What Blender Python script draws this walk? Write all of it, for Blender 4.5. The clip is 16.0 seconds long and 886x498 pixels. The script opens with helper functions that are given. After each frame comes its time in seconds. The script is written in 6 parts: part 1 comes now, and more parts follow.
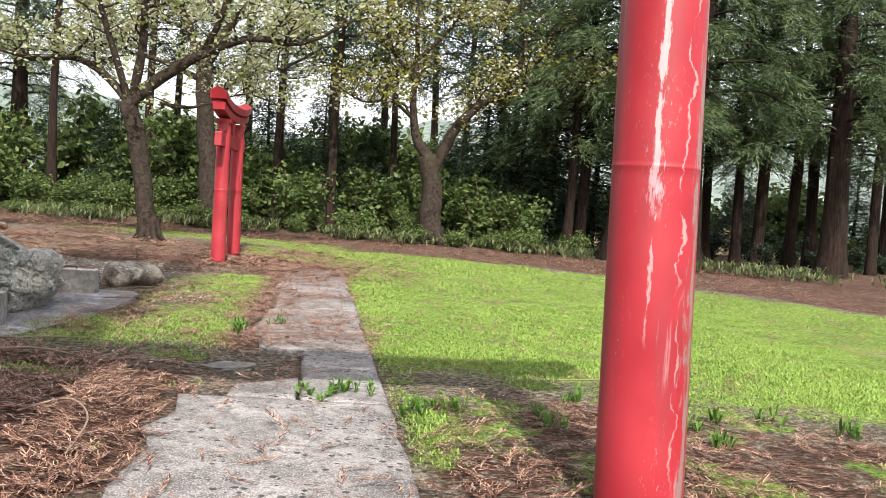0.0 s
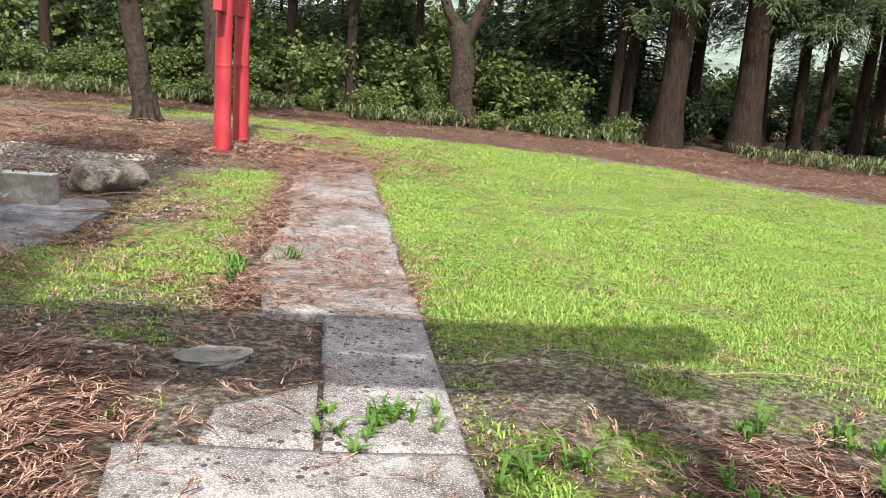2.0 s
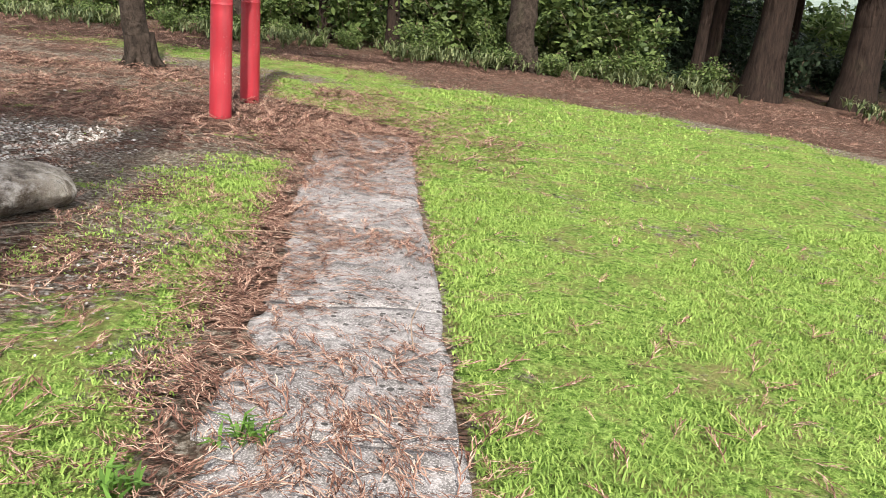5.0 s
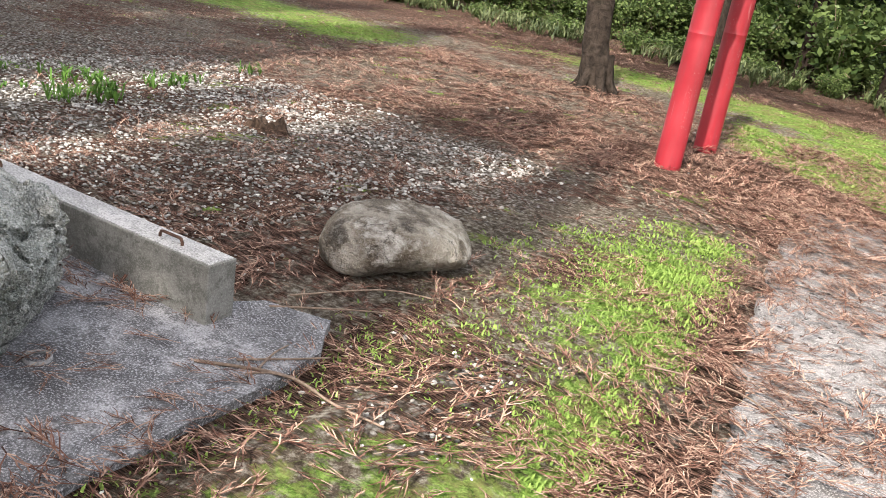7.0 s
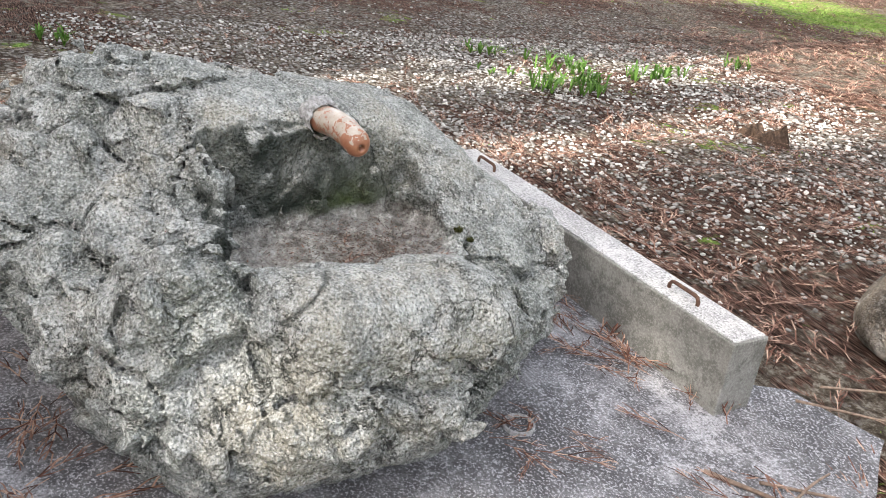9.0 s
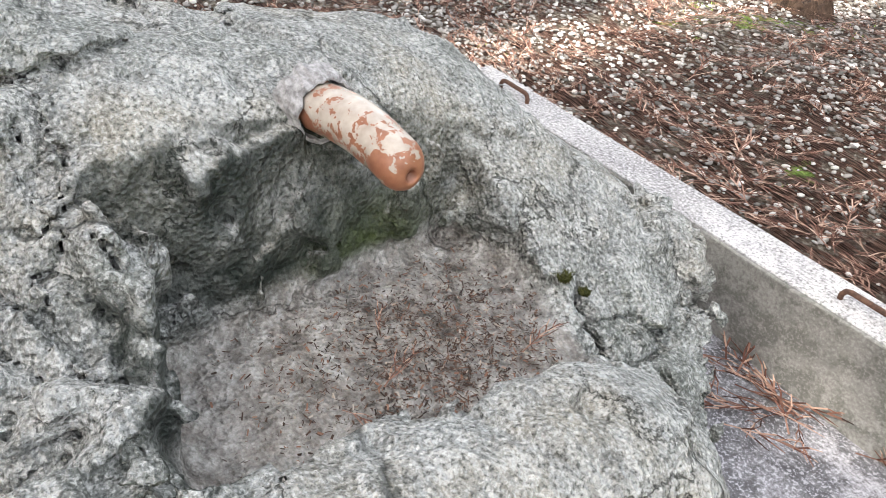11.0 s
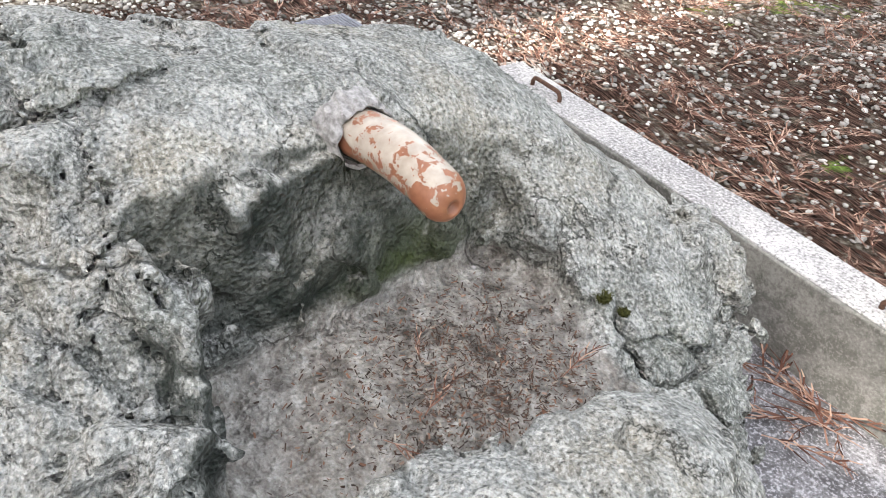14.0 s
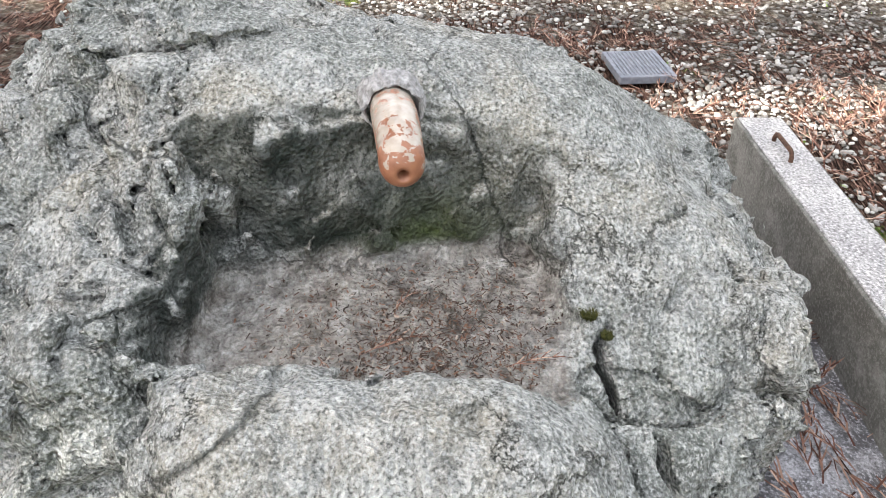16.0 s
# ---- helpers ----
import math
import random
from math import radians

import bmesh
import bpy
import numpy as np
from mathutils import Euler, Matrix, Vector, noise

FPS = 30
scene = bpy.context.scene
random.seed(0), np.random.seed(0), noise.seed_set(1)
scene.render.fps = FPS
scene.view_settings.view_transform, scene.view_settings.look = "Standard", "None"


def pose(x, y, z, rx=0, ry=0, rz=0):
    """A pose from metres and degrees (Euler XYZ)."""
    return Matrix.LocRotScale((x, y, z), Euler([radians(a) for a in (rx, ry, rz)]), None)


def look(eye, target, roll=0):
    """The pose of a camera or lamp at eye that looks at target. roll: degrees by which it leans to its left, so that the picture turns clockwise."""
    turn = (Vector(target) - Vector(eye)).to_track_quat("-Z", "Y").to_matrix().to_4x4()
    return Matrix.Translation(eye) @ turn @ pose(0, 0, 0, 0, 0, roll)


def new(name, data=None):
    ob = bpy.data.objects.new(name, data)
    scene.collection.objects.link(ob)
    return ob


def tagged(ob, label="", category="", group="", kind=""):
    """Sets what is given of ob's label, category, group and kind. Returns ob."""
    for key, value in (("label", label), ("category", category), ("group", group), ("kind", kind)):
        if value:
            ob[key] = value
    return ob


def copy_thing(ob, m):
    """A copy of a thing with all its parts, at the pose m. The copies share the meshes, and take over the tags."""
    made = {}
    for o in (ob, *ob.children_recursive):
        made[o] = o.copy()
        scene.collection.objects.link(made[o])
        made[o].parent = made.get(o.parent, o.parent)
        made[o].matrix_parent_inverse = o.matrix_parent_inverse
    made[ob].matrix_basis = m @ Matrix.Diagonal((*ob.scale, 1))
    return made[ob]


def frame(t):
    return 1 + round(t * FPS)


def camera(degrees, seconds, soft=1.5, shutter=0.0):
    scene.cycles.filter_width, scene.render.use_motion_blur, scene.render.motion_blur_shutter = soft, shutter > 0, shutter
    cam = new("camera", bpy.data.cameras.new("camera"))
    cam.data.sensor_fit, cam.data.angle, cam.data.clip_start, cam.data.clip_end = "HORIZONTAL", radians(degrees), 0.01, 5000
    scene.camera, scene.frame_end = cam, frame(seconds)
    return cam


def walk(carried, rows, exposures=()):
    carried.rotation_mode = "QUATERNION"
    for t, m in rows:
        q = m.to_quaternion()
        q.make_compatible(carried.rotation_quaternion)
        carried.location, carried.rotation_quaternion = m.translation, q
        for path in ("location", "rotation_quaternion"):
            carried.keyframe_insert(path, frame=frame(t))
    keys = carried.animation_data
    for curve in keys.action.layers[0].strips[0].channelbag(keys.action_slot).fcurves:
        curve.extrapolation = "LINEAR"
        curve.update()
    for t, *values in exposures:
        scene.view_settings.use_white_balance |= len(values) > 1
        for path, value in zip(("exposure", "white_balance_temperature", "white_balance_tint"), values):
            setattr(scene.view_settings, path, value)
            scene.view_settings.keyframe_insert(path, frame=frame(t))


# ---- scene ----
cam = camera(55.8, 16.0, 0.7)
METRES, EYE, TILT, LEAN, TURN = 10.5, 1.20, -3.5, -3.5, 0.0
ROWS = [
    (0.0, 0.0, 0.0, 0.0, -0.0, 0.0, -0.0),
    (0.5, -0.0162, 0.0454, 0.003, -0.76, -3.46, -0.87),
    (1.0, -0.0181, 0.0986, 0.0075, -0.06, -4.64, -0.48),
    (1.5, -0.0221, 0.1509, 0.0146, 1.03, -5.95, -0.75),
    (2.0, -0.0343, 0.1996, 0.0225, 1.25, -8.61, -0.7),
    (2.5, -0.0343, 0.2487, 0.027, 1.52, -10.8, -0.6),
    (3.0, -0.0351, 0.2856, 0.0317, 2.53, -11.75, -0.97),
    (5.5, -0.0757, 0.5321, 0.067, 5.63, -13.81, -2.36),
    (6.0, -0.0902, 0.5724, 0.0689, 10.81, -13.58, -3.63),
    (6.5, -0.1125, 0.6094, 0.071, 19.9, -13.95, -5.45),
    (7.0, -0.1318, 0.6418, 0.0697, 34.17, -14.76, -8.14),
    (7.5, -0.1517, 0.6536, 0.0659, 47.42, -16.37, -9.82),
    (8.0, -0.1752, 0.6569, 0.0669, 55.98, -17.97, -9.61),
    (8.5, -0.188, 0.657, 0.0676, 60.65, -19.11, -8.84),
    (9.0, -0.2096, 0.666, 0.0666, 63.64, -20.17, -8.17),
    (9.5, -0.239, 0.6776, 0.0686, 65.95, -22.07, -7.99),
    (10.0, -0.263, 0.6814, 0.0674, 64.06, -23.88, -7.37),
    (12.5, -0.3461, 0.6995, 0.0546, 52.86, -34.47, -6.78),
    (13.0, -0.3464, 0.6994, 0.0552, 53.33, -33.78, -6.55),
    (13.5, -0.3335, 0.6953, 0.0624, 54.84, -32.57, -6.07),
    (14.0, -0.3129, 0.6893, 0.0662, 59.18, -31.06, -5.74),
    (14.5, -0.2965, 0.7016, 0.0633, 70.97, -32.26, -6.25),
    (15.0, -0.2871, 0.719, 0.063, 81.68, -34.51, -5.8),
    (15.5, -0.2855, 0.7291, 0.065, 87.73, -33.93, -4.93),
    (16.0, -0.2821, 0.7425, 0.0701, 91.11, -31.07, -4.64),
]
EXPOSURES = [(0.0, 0.76), (2.0, 0.90), (3.0, 0.88), (6.0, 0.74), (7.5, 1.08), (9.0, 1.40), (12.5, 1.54), (16.0, 1.54)]
walk(cam, [(t, pose(0, 0, EYE, TILT, LEAN, TURN) @ pose(METRES * x, METRES * y, METRES * z, 90 + pitch, roll, yaw)) for t, x, y, z, yaw, pitch, roll in ROWS], EXPOSURES)

# ---- world, sun, exposure ----
SUN_DIR = Vector((0.16, -1.0, 1.0)).normalized()      # towards the sun
sun_el = math.asin(SUN_DIR.z)
sun_az = math.atan2(SUN_DIR.x, SUN_DIR.y)              # from +y, clockwise
world = bpy.data.worlds.new("sky")
scene.world = world
world.use_nodes = True
wn = world.node_tree.nodes
wl = world.node_tree.links
sky = wn.new("ShaderNodeTexSky")
sky.sky_type = "NISHITA"
sky.sun_disc = False
sky.sun_elevation = sun_el
sky.sun_rotation = sun_az
sky.air_density = 1.0
sky.dust_density = 6.0
sky.ozone_density = 1.0
wn["Background"].inputs["Strength"].default_value = 0.15
haze = wn.new("ShaderNodeMix")
haze.data_type = "RGBA"
haze.inputs[0].default_value = 0.6
haze.inputs[7].default_value = (7.6, 7.7, 8.0, 1)
wl.new(sky.outputs["Color"], haze.inputs[6])
wl.new(haze.outputs[2], wn["Background"].inputs["Color"])
sun_data = bpy.data.lights.new("sun", "SUN")
sun_data.energy = 4.6
sun_data.angle = radians(0.7)
sun_data.color = (1.0, 0.95, 0.86)
sun = new("sun", sun_data)
sun.matrix_world = look((0, 0, 0), -SUN_DIR)


# ---- materials ----
def nodes_of(name):
    m = bpy.data.materials.new(name)
    m.use_nodes = True
    nt = m.node_tree
    return m, nt, nt.nodes["Principled BSDF"]


def node(nt, kind, **vals):
    n = nt.nodes.new(kind)
    for k, v in vals.items():
        n.inputs[k].default_value = v
    return n


def coords(nt, scale=(1, 1, 1)):
    g = nt.nodes.new("ShaderNodeNewGeometry")
    mp = nt.nodes.new("ShaderNodeMapping")
    mp.inputs["Scale"].default_value = scale
    nt.links.new(g.outputs["Position"], mp.inputs["Vector"])
    return mp.outputs["Vector"]


def noise_tex(nt, vec, scale, detail=4.0, rough=0.55, dist=0.0):
    n = nt.nodes.new("ShaderNodeTexNoise")
    n.inputs["Scale"].default_value = scale
    n.inputs["Detail"].default_value = detail
    n.inputs["Roughness"].default_value = rough
    n.inputs["Distortion"].default_value = dist
    nt.links.new(vec, n.inputs["Vector"])
    return n.outputs["Fac"]


def ramp(nt, fac, *stops):
    r = nt.nodes.new("ShaderNodeValToRGB")
    e = r.color_ramp.elements
    while len(e) < len(stops):
        e.new(0.5)
    for el, (p, c) in zip(e, stops):
        el.position = p
        el.color = (c, c, c, 1) if isinstance(c, (int, float)) else (*c, 1)
    nt.links.new(fac, r.inputs["Fac"])
    return r.outputs["Color"]


def mixc(nt, fac, a, b, mode="MIX"):
    m = nt.nodes.new("ShaderNodeMix")
    m.data_type = "RGBA"
    m.blend_type = mode
    for sock, v in ((m.inputs[0], fac), (m.inputs[6], a), (m.inputs[7], b)):
        if isinstance(v, (int, float)):
            sock.default_value = v
        elif isinstance(v, tuple):
            sock.default_value = (*v, 1)
        else:
            nt.links.new(v, sock)
    return m.outputs[2]


def calc(nt, op, a, b=0.0, clamp=False):
    m = nt.nodes.new("ShaderNodeMath")
    m.operation = op
    m.use_clamp = clamp
    for sock, v in zip(m.inputs, (a, b)):
        if isinstance(v, (int, float)):
            sock.default_value = v
        else:
            nt.links.new(v, sock)
    return m.outputs[0]


def bump(nt, bsdf, height, strength=0.5, dist=0.02):
    b = nt.nodes.new("ShaderNodeBump")
    b.inputs["Strength"].default_value = strength
    b.inputs["Distance"].default_value = dist
    nt.links.new(height, b.inputs["Height"])
    nt.links.new(b.outputs["Normal"], bsdf.inputs["Normal"])


def island(nt):
    return nt.nodes.new("ShaderNodeNewGeometry").outputs["Random Per Island"]


def leaf_mat(name, dark, light, trans=0.35, rough=0.55):
    """Leaves: colour by leaf, with light coming through."""
    m, nt, p = nodes_of(name)
    v = coords(nt)
    big = noise_tex(nt, v, 0.7, 2)
    f = calc(nt, "ADD", calc(nt, "MULTIPLY", island(nt), 0.65), calc(nt, "MULTIPLY", big, 0.4))
    col = ramp(nt, f, (0.15, dark), (0.85, light))
    nt.links.new(col, p.inputs["Base Color"])
    p.inputs["Roughness"].default_value = rough
    p.inputs["Specular IOR Level"].default_value = 0.3
    t = nt.nodes.new("ShaderNodeBsdfTranslucent")
    nt.links.new(col, t.inputs["Color"])
    mx = nt.nodes.new("ShaderNodeMixShader")
    mx.inputs[0].default_value = trans
    nt.links.new(p.outputs[0], mx.inputs[1])
    nt.links.new(t.outputs[0], mx.inputs[2])
    nt.links.new(mx.outputs[0], nt.nodes["Material Output"].inputs["Surface"])
    return m


def bark_mat(name, dark, light, stretch=0.25, scale=14):
    m, nt, p = nodes_of(name)
    v = coords(nt, (1, 1, stretch))
    n1 = noise_tex(nt, v, scale, 6, 0.65, 0.6)
    n2 = noise_tex(nt, coords(nt), 1.6, 3)
    col = ramp(nt, n1, (0.3, dark), (0.7, light))
    moss = ramp(nt, n2, (0.58, 0.0), (0.78, 0.3))
    nt.links.new(mixc(nt, moss, col, (0.06, 0.066, 0.036)), p.inputs["Base Color"])
    p.inputs["Roughness"].default_value = 0.95
    p.inputs["Specular IOR Level"].default_value = 0.15
    bump(nt, p, n1, 1.0, 0.06)
    return m


def red_paint_mat(name):
    """Vermilion paint on steel pipe: faded, with pale runs, scratches and grey worn patches."""
    m, nt, p = nodes_of(name)
    v = coords(nt)
    n1 = noise_tex(nt, v, 2.2, 4)
    base = ramp(nt, n1, (0.3, (0.25, 0.011, 0.020)), (0.7, (0.38, 0.024, 0.037)))
    run = noise_tex(nt, coords(nt, (24, 24, 1.1)), 1.0, 5, 0.6, 0.4)
    patch = noise_tex(nt, coords(nt, (5, 5, 1.3)), 1.0, 3)
    streak = calc(nt, "MULTIPLY", ramp(nt, run, (0.60, 0.0), (0.68, 1.0)), ramp(nt, patch, (0.52, 0.0), (0.66, 1.0)))
    c = mixc(nt, calc(nt, "MULTIPLY", streak, 0.55), base, (0.55, 0.42, 0.42))
    fine = noise_tex(nt, coords(nt, (1, 1, 0.5)), 70, 4, 0.7)
    zone = noise_tex(nt, coords(nt, (7, 7, 1.6)), 1.0, 3)
    chips = calc(nt, "MULTIPLY", ramp(nt, fine, (0.60, 0.0), (0.66, 1.0)), ramp(nt, zone, (0.50, 0.0), (0.62, 1.0)))
    c = mixc(nt, calc(nt, "MULTIPLY", chips, 0.75), c, (0.33, 0.25, 0.23))
    grime = noise_tex(nt, coords(nt, (9, 9, 0.8)), 1.0, 5, 0.65)
    c = mixc(nt, calc(nt, "MULTIPLY", ramp(nt, grime, (0.46, 0.0), (0.66, 1.0)), 0.55), c, (0.20, 0.035, 0.042))
    nt.links.new(c, p.inputs["Base Color"])
    nt.links.new(ramp(nt, n1, (0.3, 0.38), (0.7, 0.6)), p.inputs["Roughness"])
    bump(nt, p, fine, 0.12, 0.004)
    return m


def pole_drip_mat():
    """The same paint with the long whitish dribbles and the grey scuffed flank of the gate post beside the path."""
    m = red_paint_mat("red_paint_dribbled")
    nt = m.node_tree
    p = nt.nodes["Principled BSDF"]
    old = p.inputs["Base Color"].links[0].from_socket
    tc = nt.nodes.new("ShaderNodeTexCoord")
    sep = nt.nodes.new("ShaderNodeSeparateXYZ")
    nt.links.new(tc.outputs["Object"], sep.inputs[0])
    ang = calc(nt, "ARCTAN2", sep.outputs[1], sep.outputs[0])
    z = sep.outputs[2]
    wob = noise_tex(nt, coords(nt, (3, 3, 5)), 1.0, 4, 0.6)
    edge = ramp(nt, noise_tex(nt, coords(nt, (30, 30, 5)), 1.0, 5, 0.75), (0.40, 0.0), (0.62, 0.9))

    def line(at, width, z0, z1, power, wobble):
        a = calc(nt, "ADD", ang, calc(nt, "MULTIPLY", calc(nt, "SUBTRACT", wob, 0.5), wobble))
        d = calc(nt, "ABSOLUTE", calc(nt, "SUBTRACT", a, at))
        w = calc(nt, "MULTIPLY", edge, width * 2)
        on = calc(nt, "DIVIDE", calc(nt, "SUBTRACT", w, d), width * 0.5, True)
        up = calc(nt, "MULTIPLY", calc(nt, "MULTIPLY", calc(nt, "SUBTRACT", z, z0), 8.0, True),
                  calc(nt, "MULTIPLY", calc(nt, "SUBTRACT", z1, z), 8.0, True))
        return calc(nt, "MULTIPLY", calc(nt, "MULTIPLY", on, up), power)

    c = mixc(nt, line(1.03, 0.07, 1.40, 3.0, 0.6, 0.15), old, (0.62, 0.50, 0.52))
    c = mixc(nt, line(1.01, 0.15, 1.22, 1.56, 0.5, 0.5), c, (0.58, 0.46, 0.50))
    c = mixc(nt, line(1.06, 0.045, 0.75, 1.4, 0.5, 0.2), c, (0.62, 0.45, 0.46))
    c = mixc(nt, line(1.72, 0.04, 0.95, 2.2, 0.5, 1.3), c, (0.62, 0.42, 0.42))
    c = mixc(nt, line(1.92, 0.04, 0.2, 1.0, 0.4, 1.0), c, (0.52, 0.36, 0.36))
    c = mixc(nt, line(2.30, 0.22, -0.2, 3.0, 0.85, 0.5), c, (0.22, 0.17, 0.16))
    nt.links.new(c, p.inputs["Base Color"])
    return m


def concrete_mat(name, dark, mid, light, speck, spots=0.0, rough=0.9, grit=0.6):
    """Weathered concrete: stains, sand grains, and black lichen dots where spots > 0."""
    m, nt, p = nodes_of(name)
    v = coords(nt)
    stain = noise_tex(nt, v, 2.6, 5, 0.6, 0.3)
    grain = noise_tex(nt, v, 130, 3, 0.7)
    blot = noise_tex(nt, v, 16, 4, 0.65)
    c = ramp(nt, stain, (0.32, dark), (0.50, mid), (0.68, light))
    c = mixc(nt, calc(nt, "MULTIPLY", ramp(nt, blot, (0.47, 0.0), (0.58, 1.0)), 0.7), c, dark)
    c = mixc(nt, calc(nt, "MULTIPLY", ramp(nt, grain, (0.53, 0.0), (0.60, 1.0)), grit), c, speck)
    c = mixc(nt, calc(nt, "MULTIPLY", ramp(nt, grain, (0.38, 1.0), (0.46, 0.0)), grit), c, (0.07, 0.065, 0.06))
    if spots:
        vo = nt.nodes.new("ShaderNodeTexVoronoi")
        vo.inputs["Scale"].default_value = 26
        nt.links.new(v, vo.inputs["Vector"])
        vs_ = nt.nodes.new("ShaderNodeSeparateColor")
        nt.links.new(vo.outputs["Color"], vs_.inputs[0])
        reach = calc(nt, "MULTIPLY", calc(nt, "SUBTRACT", vs_.outputs[0], 0.35, True), 0.75)
        edge_ = calc(nt, "ADD", vo.outputs["Distance"], calc(nt, "MULTIPLY", calc(nt, "SUBTRACT", blot, 0.5), 0.6))
        dots = calc(nt, "MULTIPLY", calc(nt, "SUBTRACT", reach, edge_), 12.0, True)
        area = ramp(nt, noise_tex(nt, v, 1.7, 3), (0.42, 0.0), (0.50, 1.0))
        c = mixc(nt, calc(nt, "MULTIPLY", calc(nt, "MULTIPLY", dots, area), spots), c, (0.03, 0.028, 0.026))
    nt.links.new(c, p.inputs["Base Color"])
    p.inputs["Roughness"].default_value = rough
    p.inputs["Specular IOR Level"].default_value = 0.25
    bump(nt, p, calc(nt, "ADD", grain, calc(nt, "MULTIPLY", blot, 1.4)), 0.55, 0.008)
    return m


def rock_mat(name, dark, mid, light, warm, lichen, moss=0.0, blot_scale=9.0, speck=0.5, spread=0.2, blot=0.5):
    """Greenish metamorphic rock with pale crust, cracks, dark blots and dirt; with moss, shade painted on a hollow's
    walls.
    """
    m, nt, p = nodes_of(name)
    v = coords(nt)
    big = noise_tex(nt, v, 3.0, 6, 0.62)
    med = noise_tex(nt, v, blot_scale, 7, 0.68)
    fine = noise_tex(nt, v, 150, 4, 0.7)
    crust = noise_tex(nt, v, blot_scale * 3.2, 5, 0.7)
    c = ramp(nt, big, (0.5 - spread, mid), (0.50, light), (0.5 + spread, warm))
    c = mixc(nt, calc(nt, "MULTIPLY", ramp(nt, med, (0.34, 1.0), (0.48, 0.0)), blot), c, dark)
    c = mixc(nt, calc(nt, "MULTIPLY", ramp(nt, med, (0.52, 0.0), (0.66, 1.0)), blot), c, lichen)
    c = mixc(nt, calc(nt, "MULTIPLY", ramp(nt, crust, (0.55, 0.0), (0.63, 1.0)), speck * 0.55), c, lichen)
    c = mixc(nt, calc(nt, "MULTIPLY", ramp(nt, crust, (0.33, 1.0), (0.41, 0.0)), speck * 0.55), c, dark)
    c = mixc(nt, calc(nt, "MULTIPLY", ramp(nt, fine, (0.52, 0.0), (0.60, 1.0)), speck * 0.55), c, lichen)
    c = mixc(nt, calc(nt, "MULTIPLY", ramp(nt, fine, (0.36, 1.0), (0.47, 0.0)), speck * 0.9), c, dark)
    warp = mixc(nt, 0.30, v, noise_tex(nt, v, 5, 6, 0.7))
    split = nt.nodes.new("ShaderNodeTexVoronoi")
    split.feature = "DISTANCE_TO_EDGE"
    split.inputs["Scale"].default_value = 4.3
    nt.links.new(warp, split.inputs["Vector"])
    crack = calc(nt, "MULTIPLY", ramp(nt, split.outputs["Distance"], (0.0, 1.0), (0.016, 0.0)), ramp(nt, big, (0.44, 0.0), (0.54, 1.0)))
    c = mixc(nt, calc(nt, "MULTIPLY", crack, 0.8), c, dark)
    if moss:
        at = nt.nodes.new("ShaderNodeAttribute")
        at.attribute_name = "zone"
        sp = nt.nodes.new("ShaderNodeSeparateColor")
        nt.links.new(at.outputs["Color"], sp.inputs[0])
        mossy = calc(nt, "MULTIPLY", sp.outputs[0], ramp(nt, med, (0.40, 0.35), (0.55, 1.0)))
        # the hollow's shade, painted on its walls as a near-black green
        wall_shade = calc(nt, "MULTIPLY", sp.outputs[1], ramp(nt, med, (0.35, 1.0), (0.65, 0.6)))
        c = mixc(nt, calc(nt, "MULTIPLY", wall_shade, 0.97), c, (0.016, 0.024, 0.019))
        dirt = calc(nt, "MULTIPLY", sp.outputs[2], ramp(nt, noise_tex(nt, v, 22, 5, 0.7), (0.36, 0.95), (0.66, 0.45)))
        c = mixc(nt, dirt, c, ramp(nt, crust, (0.38, (0.12, 0.103, 0.090)), (0.52, (0.29, 0.265, 0.240)), (0.66, (0.46, 0.44, 0.41))))
        c = mixc(nt, calc(nt, "MULTIPLY", mossy, moss), c, (0.040, 0.058, 0.009))
    nt.links.new(c, p.inputs["Base Color"])
    p.inputs["Roughness"].default_value = 0.88
    p.inputs["Specular IOR Level"].default_value = 0.3
    chip = nt.nodes.new("ShaderNodeTexVoronoi")
    chip.inputs["Scale"].default_value = 34
    nt.links.new(v, chip.inputs["Vector"])
    grit = nt.nodes.new("ShaderNodeTexVoronoi")
    grit.inputs["Scale"].default_value = 120
    nt.links.new(v, grit.inputs["Vector"])
    lump = noise_tex(nt, v, 16, 5, 0.6)
    h = calc(nt, "ADD", calc(nt, "MULTIPLY", lump, 1.6), calc(nt, "MULTIPLY", chip.outputs["Distance"], 0.30))
    h = calc(nt, "ADD", h, calc(nt, "MULTIPLY", grit.outputs["Distance"], 0.30))
    h = calc(nt, "ADD", h, calc(nt, "MULTIPLY", crust, 0.5))
    h = calc(nt, "SUBTRACT", h, calc(nt, "MULTIPLY", crack, 0.35))
    bump(nt, p, h, 1.0, 0.030)
    return m


def plain_mat(name, a, b, scale=20, rough=0.8, metal=0.0, bumpy=0.3, dist=0.004):
    m, nt, p = nodes_of(name)
    n1 = noise_tex(nt, coords(nt), scale, 5, 0.65)
    nt.links.new(ramp(nt, n1, (0.32, a), (0.68, b)), p.inputs["Base Color"])
    p.inputs["Roughness"].default_value = rough
    p.inputs["Metallic"].default_value = metal
    bump(nt, p, n1, bumpy, dist)
    return m


def bits_mat(name, stops, rough=0.85):
    """Loose small pieces, each in a colour of its own."""
    m, nt, p = nodes_of(name)
    nt.links.new(ramp(nt, island(nt), *stops), p.inputs["Base Color"])
    p.inputs["Roughness"].default_value = rough
    p.inputs["Specular IOR Level"].default_value = 0.2
    return m


